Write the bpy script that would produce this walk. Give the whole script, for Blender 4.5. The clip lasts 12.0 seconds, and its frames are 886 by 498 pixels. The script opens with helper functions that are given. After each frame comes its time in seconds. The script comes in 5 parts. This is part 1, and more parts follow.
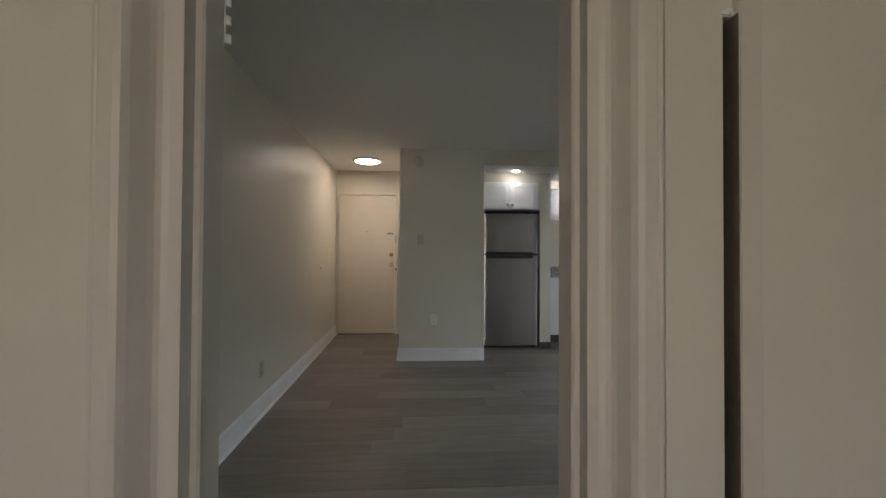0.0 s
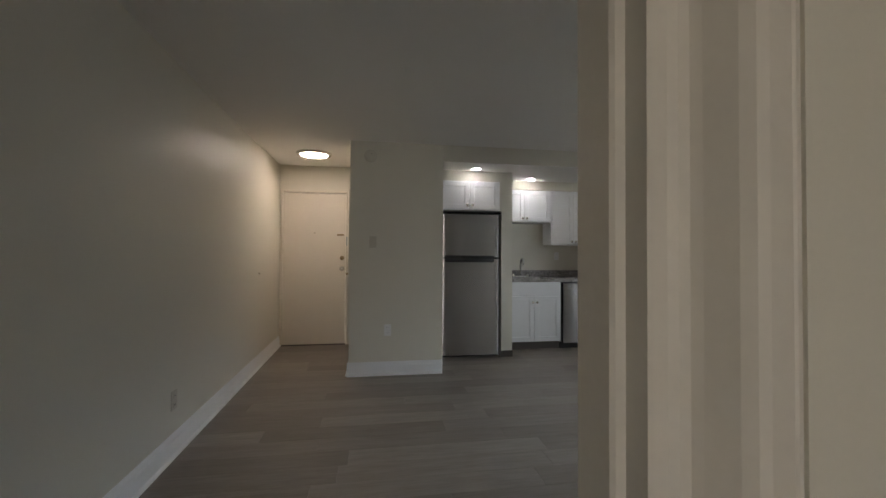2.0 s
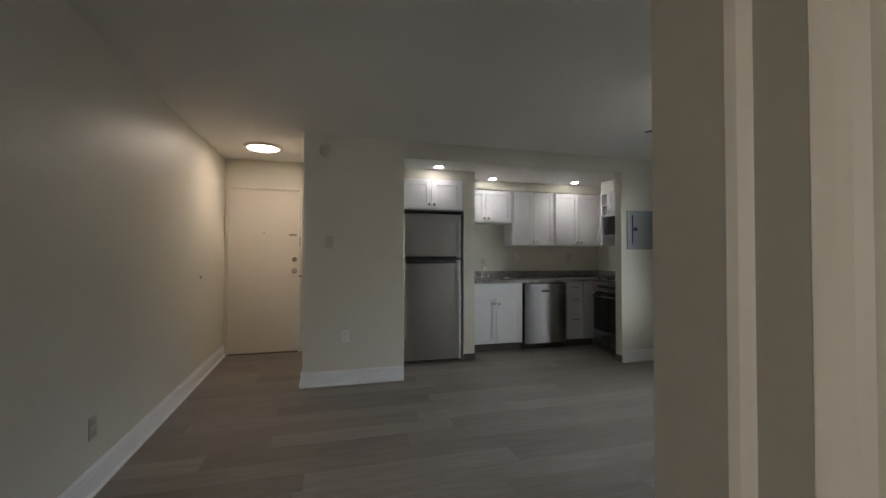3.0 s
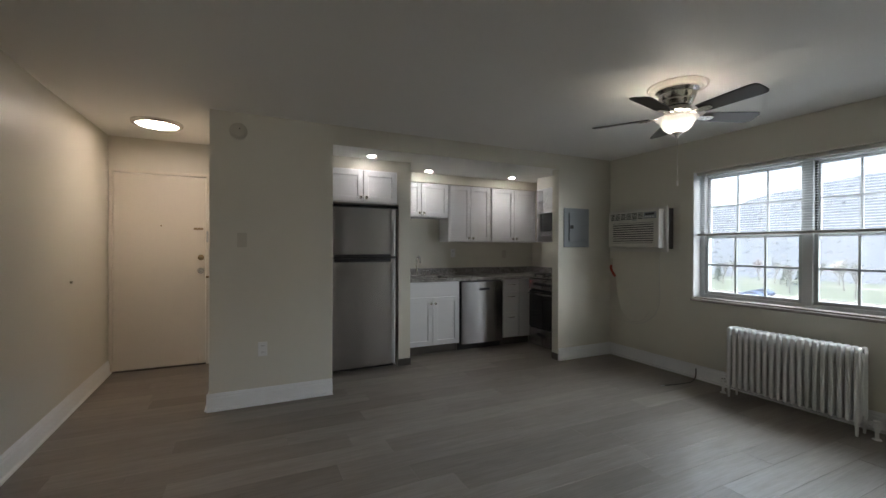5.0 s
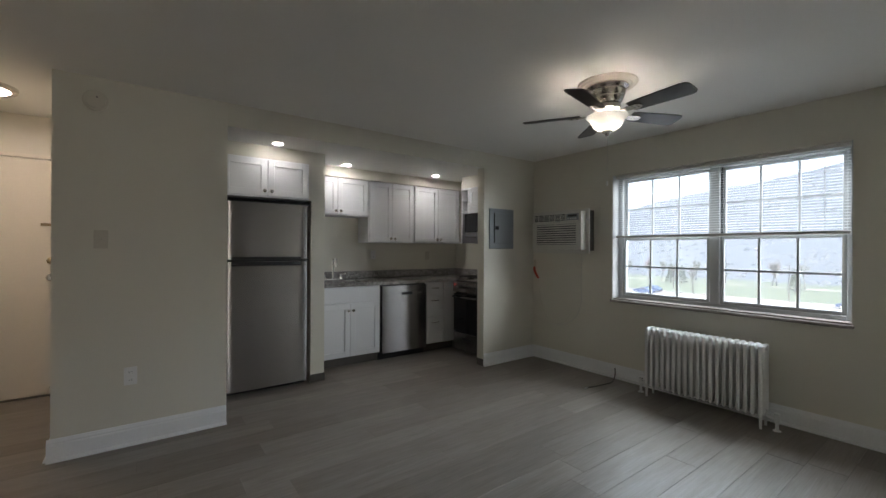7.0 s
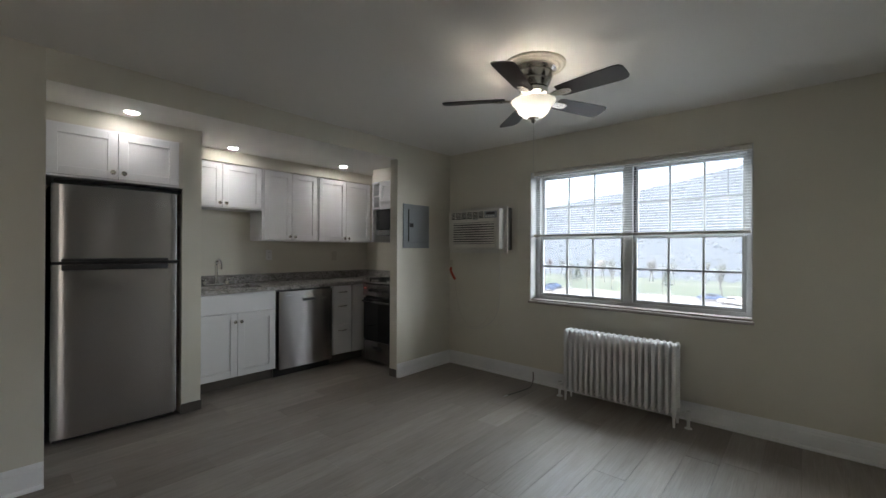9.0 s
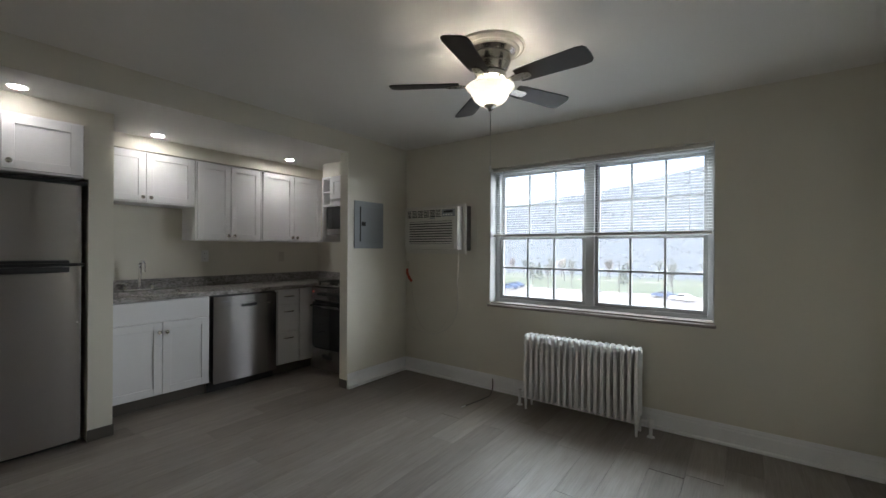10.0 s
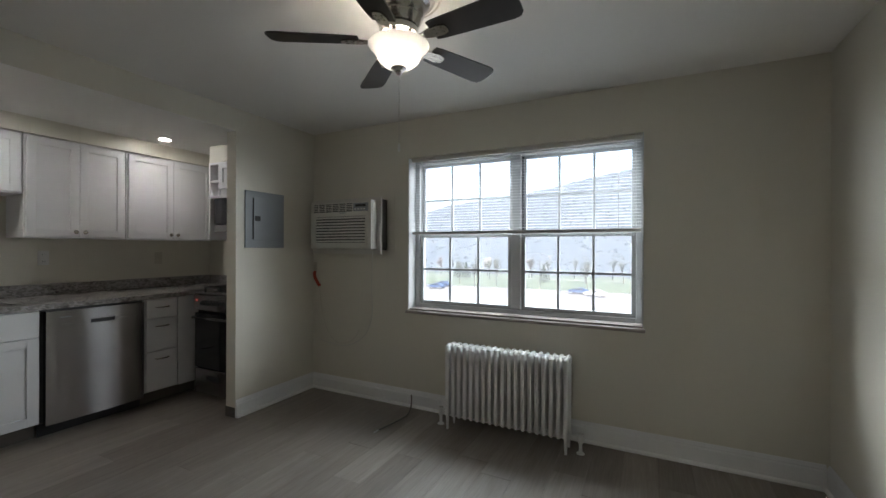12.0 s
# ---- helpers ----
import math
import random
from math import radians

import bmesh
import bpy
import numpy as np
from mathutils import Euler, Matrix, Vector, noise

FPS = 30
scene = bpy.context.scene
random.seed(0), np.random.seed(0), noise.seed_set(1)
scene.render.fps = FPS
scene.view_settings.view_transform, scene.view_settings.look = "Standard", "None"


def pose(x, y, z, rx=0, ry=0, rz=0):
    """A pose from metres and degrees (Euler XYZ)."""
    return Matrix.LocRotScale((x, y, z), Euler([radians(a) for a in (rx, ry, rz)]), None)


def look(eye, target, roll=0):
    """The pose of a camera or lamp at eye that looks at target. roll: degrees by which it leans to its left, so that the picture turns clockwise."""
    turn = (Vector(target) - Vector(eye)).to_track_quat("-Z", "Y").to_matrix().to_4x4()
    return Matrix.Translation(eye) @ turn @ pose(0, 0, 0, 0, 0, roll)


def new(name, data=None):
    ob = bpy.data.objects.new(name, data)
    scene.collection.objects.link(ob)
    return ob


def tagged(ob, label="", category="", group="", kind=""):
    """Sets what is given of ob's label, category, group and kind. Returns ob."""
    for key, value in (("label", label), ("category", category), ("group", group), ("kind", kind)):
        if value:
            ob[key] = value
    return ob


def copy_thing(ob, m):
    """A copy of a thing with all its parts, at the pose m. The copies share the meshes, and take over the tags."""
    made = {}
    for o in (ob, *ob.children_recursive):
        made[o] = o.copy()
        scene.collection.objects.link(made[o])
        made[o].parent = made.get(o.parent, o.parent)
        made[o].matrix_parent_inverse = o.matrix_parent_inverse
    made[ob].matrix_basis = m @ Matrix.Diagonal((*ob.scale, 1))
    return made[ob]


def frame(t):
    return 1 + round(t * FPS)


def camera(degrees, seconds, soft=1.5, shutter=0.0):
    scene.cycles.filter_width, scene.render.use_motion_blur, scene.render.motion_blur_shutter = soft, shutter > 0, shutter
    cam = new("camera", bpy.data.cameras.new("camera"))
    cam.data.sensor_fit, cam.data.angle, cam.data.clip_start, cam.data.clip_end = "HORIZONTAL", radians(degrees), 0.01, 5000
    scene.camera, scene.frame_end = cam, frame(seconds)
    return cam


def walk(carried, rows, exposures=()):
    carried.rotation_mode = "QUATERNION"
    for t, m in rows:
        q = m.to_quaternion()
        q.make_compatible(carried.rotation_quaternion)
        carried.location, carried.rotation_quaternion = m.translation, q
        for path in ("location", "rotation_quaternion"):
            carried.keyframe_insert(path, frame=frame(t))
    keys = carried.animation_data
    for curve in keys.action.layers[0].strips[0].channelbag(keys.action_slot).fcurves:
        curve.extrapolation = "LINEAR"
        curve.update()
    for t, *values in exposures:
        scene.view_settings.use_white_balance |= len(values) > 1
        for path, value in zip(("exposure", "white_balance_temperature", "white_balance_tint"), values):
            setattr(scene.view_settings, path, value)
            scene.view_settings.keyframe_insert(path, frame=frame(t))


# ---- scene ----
cam = camera(94.5, 12.0)
PATH = [
    (0, (0.093, 0.15, 1.166), (0.208, 2.146, 1.195), 0.3),
    (0.5, (0.105, 0.256, 1.182), (0.236, 2.251, 1.209), 0.2),
    (1, (0.121, 0.346, 1.183), (0.289, 2.338, 1.218), 0.3),
    (1.5, (0.129, 0.429, 1.185), (0.367, 2.414, 1.222), 0.3),
    (2, (0.137, 0.526, 1.196), (0.459, 2.5, 1.231), 0.3),
    (2.5, (0.141, 0.629, 1.201), (0.555, 2.586, 1.239), 0.3),
    (3, (0.11, 0.712, 1.202), (0.643, 2.639, 1.24), 0.1),
    (4.8, (0.129, 1.007, 1.262), (0.955, 2.829, 1.262), 0.3),
    (5, (0.149, 1.051, 1.277), (1.008, 2.858, 1.272), 0.2),
    (5.5, (0.176, 1.136, 1.286), (1.122, 2.898, 1.282), 0.2),
    (6, (0.207, 1.211, 1.29), (1.239, 2.925, 1.289), 0.1),
    (6.5, (0.258, 1.272, 1.291), (1.364, 2.938, 1.289), 0.2),
    (7, (0.308, 1.345, 1.285), (1.495, 2.955, 1.285), 0.3),
    (9, (0.584, 1.652, 1.277), (2.082, 2.977, 1.28), 0.3),
    (9.5, (0.703, 1.704, 1.271), (2.258, 2.962, 1.275), 0.3),
    (10, (0.836, 1.753, 1.288), (2.443, 2.943, 1.289), 0.3),
    (10.5, (0.955, 1.792, 1.295), (2.611, 2.915, 1.295), 0.3),
    (11, (1.054, 1.824, 1.288), (2.758, 2.871, 1.293), 0.3),
    (11.5, (1.152, 1.854, 1.285), (2.899, 2.828, 1.287), 0.3),
    (12, (1.261, 1.903, 1.286), (3.051, 2.797, 1.287), 0.2),
]
walk(cam, [(t, look(eye, target, roll)) for t, eye, target, roll in PATH])

# ---- world, sun and exposure ----
scene.view_settings.exposure = 4.02
world = bpy.data.worlds.new("world")
scene.world = world
world.use_nodes = True
wn, wl = world.node_tree.nodes, world.node_tree.links
sky = wn.new("ShaderNodeTexSky")
sky.sky_type, sky.sun_disc = "NISHITA", False
sky.sun_elevation, sky.sun_rotation = radians(48), radians(250)
sky.air_density, sky.dust_density, sky.ozone_density = 1.0, 5.0, 1.0
wn["Background"].inputs["Strength"].default_value = 0.066
wl.new(sky.outputs[0], wn["Background"].inputs["Color"])
sun_data = bpy.data.lights.new("sun", "SUN")
sun_data.energy, sun_data.angle, sun_data.color = 0.12, radians(50), (1.0, 0.96, 0.9)
sun = new("sun", sun_data)
sun.matrix_world = look((-20, -8, 30), (0, 0, 0))
# area lamps added out of view, to lift the sky's daylight through the windows
sky_data = bpy.data.lights.new("sky_fill", "AREA")
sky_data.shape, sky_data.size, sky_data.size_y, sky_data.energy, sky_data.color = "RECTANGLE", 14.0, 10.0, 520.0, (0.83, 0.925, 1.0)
side_data = bpy.data.lights.new("side_sky_fill", "AREA")
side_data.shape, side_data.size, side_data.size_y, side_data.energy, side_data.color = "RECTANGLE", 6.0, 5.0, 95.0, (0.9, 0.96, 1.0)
new("side_sky_fill", side_data).matrix_world = look((10.0, -5.0, 3.6), (4.2, 2.8, 1.4))
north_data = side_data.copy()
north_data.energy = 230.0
new("north_sky_fill", north_data).matrix_world = look((8.0, 11.0, 4.2), (4.2, 2.8, 1.4))
# warm lamp added in the unseen rear opening to light the near room
near_data = bpy.data.lights.new("near_room_fill", "AREA")
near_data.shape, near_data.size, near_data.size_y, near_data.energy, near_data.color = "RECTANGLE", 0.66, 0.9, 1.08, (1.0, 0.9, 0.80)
new("near_room_fill", near_data).matrix_world = look((-0.15, -2.62, 1.45), (0.0, 0, 1.3))
sky_lamp = new("sky_fill", sky_data)
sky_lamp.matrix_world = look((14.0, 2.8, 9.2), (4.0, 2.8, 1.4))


# ---- plan ----
CEIL = 2.350       # living room ceiling
W = 4.70           # face of the wall with the kitchen opening
BACK = 6.22        # kitchen back wall and entry door wall
XR = 4.15          # window wall
WT = 2.45          # walls run up behind the ceiling
YS, YN = 1.025, 0.845  # doorway wall: living room side, near side
SOF, SOFB = 2.178, 2.252  # kitchen soffit, front and back: it rises a little
HALL = 2.405       # ceiling at the entry door
DX0, DX1 = -0.316, 0.395  # doorway jamb faces


# ---- materials ----
def shader(name, rough=0.5, metal=0.0):
    m = bpy.data.materials.new(name)
    m.use_nodes = True
    n, l = m.node_tree.nodes, m.node_tree.links
    b = n["Principled BSDF"]
    b.inputs["Roughness"].default_value, b.inputs["Metallic"].default_value = rough, metal
    return m, n, l, b


def texco(n, l, scale=(1, 1, 1), per_object=False):
    tc = n.new("ShaderNodeTexCoord")
    mp = n.new("ShaderNodeMapping")
    mp.inputs["Scale"].default_value = scale
    l.new(tc.outputs["Object"], mp.inputs["Vector"])
    if per_object:
        oi = n.new("ShaderNodeObjectInfo")
        mul = n.new("ShaderNodeMath")
        mul.operation = "MULTIPLY"
        mul.inputs[1].default_value = 37.0
        l.new(oi.outputs["Random"], mul.inputs[0])
        l.new(mul.outputs[0], mp.inputs["Location"])
    return mp.outputs["Vector"]


def noise_tex(n, l, vec, scale, detail=4, rough=0.55):
    t = n.new("ShaderNodeTexNoise")
    t.inputs["Scale"].default_value, t.inputs["Detail"].default_value, t.inputs["Roughness"].default_value = scale, detail, rough
    l.new(vec, t.inputs["Vector"])
    return t.outputs["Fac"]


def ramp(n, l, fac, stops):
    r = n.new("ShaderNodeValToRGB")
    e = r.color_ramp.elements
    while len(e) < len(stops):
        e.new(0.5)
    for k, (p, c) in zip(e, stops):
        k.position, k.color = p, (*c, 1)
    l.new(fac, r.inputs["Fac"])
    return r.outputs["Color"]


def mixc(n, l, fac, a, b, mode="MIX"):
    mx = n.new("ShaderNodeMix")
    mx.data_type, mx.blend_type = "RGBA", mode
    if isinstance(fac, float):
        mx.inputs["Factor"].default_value = fac
    else:
        l.new(fac, mx.inputs["Factor"])
    for sock, v in ((mx.inputs["A"], a), (mx.inputs["B"], b)):
        if isinstance(v, tuple):
            sock.default_value = (*v, 1)
        else:
            l.new(v, sock)
    return mx.outputs["Result"]


def bump(n, l, b, h, strength=0.2, dist=0.002):
    bp = n.new("ShaderNodeBump")
    bp.inputs["Strength"].default_value, bp.inputs["Distance"].default_value = strength, dist
    l.new(h, bp.inputs["Height"])
    l.new(bp.outputs["Normal"], b.inputs["Normal"])


def mottled(name, c, rough=0.5, metal=0.0, var=0.08, big=1.5, fine=60.0, relief=0.15, dist=0.001, stretch=(1, 1, 1), rvar=0.1):
    """A plain surface with broad stains, fine grain and slight relief."""
    m, n, l, b = shader(name, rough, metal)
    v = texco(n, l, stretch)
    f1, f2 = noise_tex(n, l, v, big, 3), noise_tex(n, l, v, fine, 4)
    lo, hi = tuple(x * (1 - var) for x in c), tuple(min(1, x * (1 + var)) for x in c)
    c1 = ramp(n, l, f1, [(0.3, lo), (0.7, hi)])
    c2 = mixc(n, l, 0.35, c1, ramp(n, l, f2, [(0.3, lo), (0.7, hi)]))
    l.new(c2, b.inputs["Base Color"])
    mr = n.new("ShaderNodeMapRange")
    mr.inputs["To Min"].default_value, mr.inputs["To Max"].default_value = max(0.02, rough - rvar), min(1, rough + rvar)
    l.new(f1, mr.inputs["Value"])
    l.new(mr.outputs[0], b.inputs["Roughness"])
    if relief:
        bump(n, l, b, f2, relief, dist)
    return m


M_WALL = mottled("wall_paint", (0.72, 0.69, 0.602), 0.42, var=0.03, big=0.8, fine=140, relief=0.25, dist=0.0012)
M_CEIL = mottled("ceiling_paint", (0.84, 0.825, 0.79), 0.7, var=0.03, big=0.7, fine=120, relief=0.25, dist=0.0012)
M_TRIM = mottled("trim_paint", (0.84, 0.845, 0.85), 0.35, var=0.04, big=3, fine=90, relief=0.12)
M_CASE = mottled("old_casing_paint", (0.69, 0.65, 0.58), 0.45, var=0.05, big=2.5, fine=70, relief=0.25, dist=0.0015)
M_DOOR = mottled("door_paint", (0.74, 0.69, 0.60), 0.42, var=0.04, big=1.2, fine=90, relief=0.15)
M_CAB = mottled("cabinet_lacquer", (0.77, 0.77, 0.785), 0.5, var=0.02, big=2, fine=110, relief=0.06)
M_NICKEL = mottled("brushed_nickel", (0.62, 0.60, 0.57), 0.22, 1.0, var=0.06, big=8, fine=200, relief=0.05)
M_CHROME = mottled("chrome", (0.86, 0.86, 0.86), 0.16, 1.0, var=0.02, big=8, fine=100, relief=0, rvar=0.03)
M_BLACK = mottled("black_plastic", (0.018, 0.018, 0.02), 0.4, var=0.2, big=6, fine=200, relief=0.1)
M_DARKGLASS = mottled("dark_glass", (0.012, 0.012, 0.014), 0.08, var=0.2, big=3, fine=60, relief=0, rvar=0.04)
M_IRON = mottled("cast_iron", (0.02, 0.02, 0.02), 0.6, var=0.3, big=10, fine=150, relief=0.3)
M_COVE = mottled("vinyl_cove_base", (0.085, 0.075, 0.065), 0.5, var=0.1, big=4, fine=80, relief=0.1)
M_PLATE = mottled("white_plastic", (0.82, 0.815, 0.80), 0.35, var=0.02, big=10, fine=100, relief=0.03)
M_BEIGEPLATE = mottled("painted_cover_plate", (0.60, 0.565, 0.48), 0.4, var=0.02, big=10, fine=100, relief=0.05)
M_GREY = mottled("grey_panel_enamel", (0.29, 0.315, 0.335), 0.42, var=0.05, big=4, fine=120, relief=0.08)
M_RAD = mottled("radiator_enamel", (0.80, 0.80, 0.79), 0.55, var=0.05, big=6, fine=90, relief=0.12, dist=0.0006)
M_VINYL = mottled("window_vinyl", (0.56, 0.57, 0.575), 0.4, var=0.03, big=4, fine=60, relief=0.04)
M_ALU = mottled("weathered_aluminium", (0.46, 0.48, 0.48), 0.45, 0.3, var=0.08, big=8, fine=60, relief=0.1)
M_SILL = mottled("sill_stone", (0.30, 0.26, 0.235), 0.3, var=0.12, big=6, fine=60, relief=0.1)
M_ACBODY = mottled("aged_ivory_plastic", (0.68, 0.66, 0.61), 0.45, var=0.05, big=4, fine=80, relief=0.05)
M_BLADE = mottled("dark_blade_laminate", (0.035, 0.028, 0.025), 0.38, var=0.25, big=4, fine=40, relief=0.1, stretch=(1, 1, 1))
M_ROPE = mottled("white_cord", (0.62, 0.6, 0.56), 0.7, var=0.05)
M_RED = mottled("red_wire_nut", (0.45, 0.06, 0.03), 0.4, var=0.1)
M_WIRE = mottled("grey_flexible_conduit", (0.11, 0.10, 0.095), 0.45, 0.3, var=0.2, big=20, fine=200)
M_BRASS = mottled("aged_brass", (0.32, 0.25, 0.15), 0.35, 1.0, var=0.15, big=20, fine=120)
# dark brown for the slot's painted shade, and for the floor slab
M_SLOT = mottled("slot_shade_subfloor_brown", (0.15, 0.125, 0.09), 0.8, var=0.3, big=3, fine=60)
M_BRICK = mottled("outer_wall_brick", (0.30, 0.17, 0.12), 0.85, var=0.2, big=2, fine=30)


def steel_material():
    m, n, l, b = shader("brushed_stainless_steel", 0.3, 1.0)
    v = texco(n, l, (0.6, 0.6, 220))
    v2 = texco(n, l, (2, 2, 2))
    streak, smear = noise_tex(n, l, v, 3.0, 5), noise_tex(n, l, v2, 1.4, 3)
    c = mixc(n, l, 0.5, ramp(n, l, streak, [(0.25, (0.38, 0.367, 0.37)), (0.75, (0.48, 0.462, 0.466))]), ramp(n, l, smear, [(0.3, (0.40, 0.388, 0.39)), (0.7, (0.46, 0.445, 0.447))]))
    l.new(c, b.inputs["Base Color"])
    tg = n.new("ShaderNodeTangent")
    tg.direction_type, tg.axis = "RADIAL", "Z"
    l.new(tg.outputs[0], b.inputs["Tangent"])
    mr = n.new("ShaderNodeMapRange")
    mr.inputs["To Min"].default_value, mr.inputs["To Max"].default_value = 0.23, 0.28
    l.new(streak, mr.inputs["Value"])
    l.new(mr.outputs[0], b.inputs["Roughness"])
    b.inputs["Anisotropic"].default_value = 1.0
    b.inputs["Anisotropic Rotation"].default_value = 0.25
    bump(n, l, b, streak, 0.06, 0.0004)
    return m


def granite_material():
    m, n, l, b = shader("speckled_granite", 0.22)
    v = texco(n, l, (0.6, 1.0, 1.0))
    vo = n.new("ShaderNodeTexVoronoi")
    vo.inputs["Scale"].default_value = 95
    l.new(v, vo.inputs["Vector"])
    sep = n.new("ShaderNodeSeparateColor")
    l.new(vo.outputs["Color"], sep.inputs["Color"])
    grains = ramp(n, l, sep.outputs[0], [(0.0, (0.04, 0.035, 0.033)), (0.22, (0.11, 0.098, 0.092)), (0.5, (0.26, 0.242, 0.23)), (0.8, (0.42, 0.40, 0.385))])
    veins = ramp(n, l, noise_tex(n, l, v, 9, 6, 0.65), [(0.36, (0.12, 0.11, 0.105)), (0.56, (0.40, 0.385, 0.375))])
    l.new(mixc(n, l, 0.5, grains, veins), b.inputs["Base Color"])
    return m


def plank_material():
    m, n, l, b = shader("grey_oak_vinyl_plank", 0.38)
    v = texco(n, l, (1.1, 9, 9), per_object=True)
    v2 = texco(n, l, (1.6, 40, 40), per_object=True)
    v3 = texco(n, l, (1.5, 1.5, 1.5), per_object=True)
    f1, f2, f3 = noise_tex(n, l, v, 2.2, 5, 0.6), noise_tex(n, l, v2, 3.5, 5, 0.6), noise_tex(n, l, v3, 2.0, 2)
    grain = mixc(n, l, 0.45, ramp(n, l, f1, [(0.28, (0.175, 0.150, 0.126)), (0.72, (0.30, 0.272, 0.243))]), ramp(n, l, f2, [(0.3, (0.165, 0.142, 0.12)), (0.7, (0.305, 0.278, 0.248))]))
    oi = n.new("ShaderNodeObjectInfo")
    tone = ramp(n, l, oi.outputs["Random"], [(0.0, (0.80, 0.78, 0.765)), (0.35, (0.92, 0.90, 0.885)), (0.7, (1.02, 1.0, 0.985)), (1.0, (1.18, 1.17, 1.155))])
    c = mixc(n, l, 1.0, grain, tone, "MULTIPLY")
    c = mixc(n, l, 0.25, c, mixc(n, l, 1.0, c, ramp(n, l, f3, [(0.3, (0.75, 0.75, 0.75)), (0.7, (1.2, 1.2, 1.2))]), "MULTIPLY"))
    l.new(c, b.inputs["Base Color"])
    mr = n.new("ShaderNodeMapRange")
    mr.inputs["To Min"].default_value, mr.inputs["To Max"].default_value = 0.36, 0.54
    l.new(f1, mr.inputs["Value"])
    l.new(mr.outputs[0], b.inputs["Roughness"])
    bump(n, l, b, f2, 0.12, 0.0008)
    return m


def lamp_material(name, color, strength):
    m, n, l, b = shader(name, 0.4)
    b.inputs["Base Color"].default_value = (0.8, 0.8, 0.78, 1)
    b.inputs["Emission Color"].default_value = (*color, 1)
    b.inputs["Emission Strength"].default_value = strength
    return m


def translucent_material(name, c, through_c, share, rough=0.5):
    """A thin bright sheet that lets part of the light behind it through."""
    m, n, l, b = shader(name, rough)
    v = texco(n, l)
    l.new(ramp(n, l, noise_tex(n, l, v, 12, 3), [(0.3, tuple(x * 0.96 for x in c)), (0.7, c)]), b.inputs["Base Color"])
    tl, mx = n.new("ShaderNodeBsdfTranslucent"), n.new("ShaderNodeMixShader")
    tl.inputs["Color"].default_value = (*through_c, 1)
    mx.inputs[0].default_value = share
    l.new(b.outputs[0], mx.inputs[1]), l.new(tl.outputs[0], mx.inputs[2])
    l.new(mx.outputs[0], n["Material Output"].inputs["Surface"])
    return m


def pane_material(name, haze=0.0):
    """Window glass: clear, with a Fresnel gloss; haze: share of dust and mesh that scatters."""
    m, n, l, b = shader(name)
    out = n["Material Output"]
    n.remove(b)
    tr, gl, fr, mx = n.new("ShaderNodeBsdfTransparent"), n.new("ShaderNodeBsdfGlossy"), n.new("ShaderNodeFresnel"), n.new("ShaderNodeMixShader")
    gl.inputs["Roughness"].default_value = 0.03
    fr.inputs["IOR"].default_value = 1.45
    l.new(fr.outputs[0], mx.inputs[0]), l.new(tr.outputs[0], mx.inputs[1]), l.new(gl.outputs[0], mx.inputs[2])
    last = mx
    if haze:
        df, m2 = n.new("ShaderNodeBsdfTranslucent"), n.new("ShaderNodeMixShader")
        df.inputs["Color"].default_value = (0.75, 0.78, 0.8, 1)
        m2.inputs[0].default_value = haze
        l.new(mx.outputs[0], m2.inputs[1]), l.new(df.outputs[0], m2.inputs[2])
        last = m2
    l.new(last.outputs[0], out.inputs["Surface"])
    return m


M_STEEL, M_GRANITE, M_PLANK = steel_material(), granite_material(), plank_material()
M_HALLLAMP = lamp_material("hall_lamp_diffuser", (1.0, 0.82, 0.70), 1.9)
M_SPOT = lamp_material("downlight_lens", (1.0, 0.96, 0.94), 8.4)
# lens over the fridge, set dimmer to keep a hot spot off the cabinet
M_SPOTDIM = lamp_material("dim_downlight_lens", (1.0, 0.96, 0.93), 4.6)
M_BOWL = translucent_material("frosted_bowl_glass", (0.86, 0.85, 0.82), (0.9, 0.88, 0.84), 0.07, 0.35)
M_LED = lamp_material("red_led", (1.0, 0.05, 0.02), 0.12)
M_SLAT = translucent_material("blind_slat_enamel", (0.78, 0.78, 0.77), (0.8, 0.82, 0.84), 0.42, 0.45)
M_PANE, M_SCREEN = pane_material("window_glass"), pane_material("insect_screen_mesh", 0.02)


# ---- mesh helpers ----
base_of = {}


def part(name, bm, material, parent=None, label="", smooth=False):
    """Links a bmesh, given in world metres, as one mesh object under a thing or a part."""
    bmesh.ops.recalc_face_normals(bm, faces=bm.faces)
    off = base_of.get(parent, Vector((0, 0, 0)))
    if off.length:
        bmesh.ops.translate(bm, verts=bm.verts, vec=-off)
    me = bpy.data.meshes.new(name)
    bm.to_mesh(me)
    bm.free()
    me.materials.append(material)
    if smooth:
        for p in me.polygons:
            p.use_smooth = True
        me.set_sharp_from_angle(angle=radians(40))
    ob = new(name, me)
    if parent is not None:
        ob.parent = parent
        base_of[ob] = off
    if label:
        ob["label"] = label
    return ob


def thing(name, base, label, category, group=""):
    ob = new(name)
    ob.empty_display_size = 0.1
    ob.location = base
    base_of[ob] = Vector(base)
    return tagged(ob, label, category, group)


def setting(name, bm, material, label="", category="", smooth=False):
    return tagged(part(name, bm, material, None, "", smooth), label or name.replace("_", " "), category or name.split("_")[0], kind="structure")


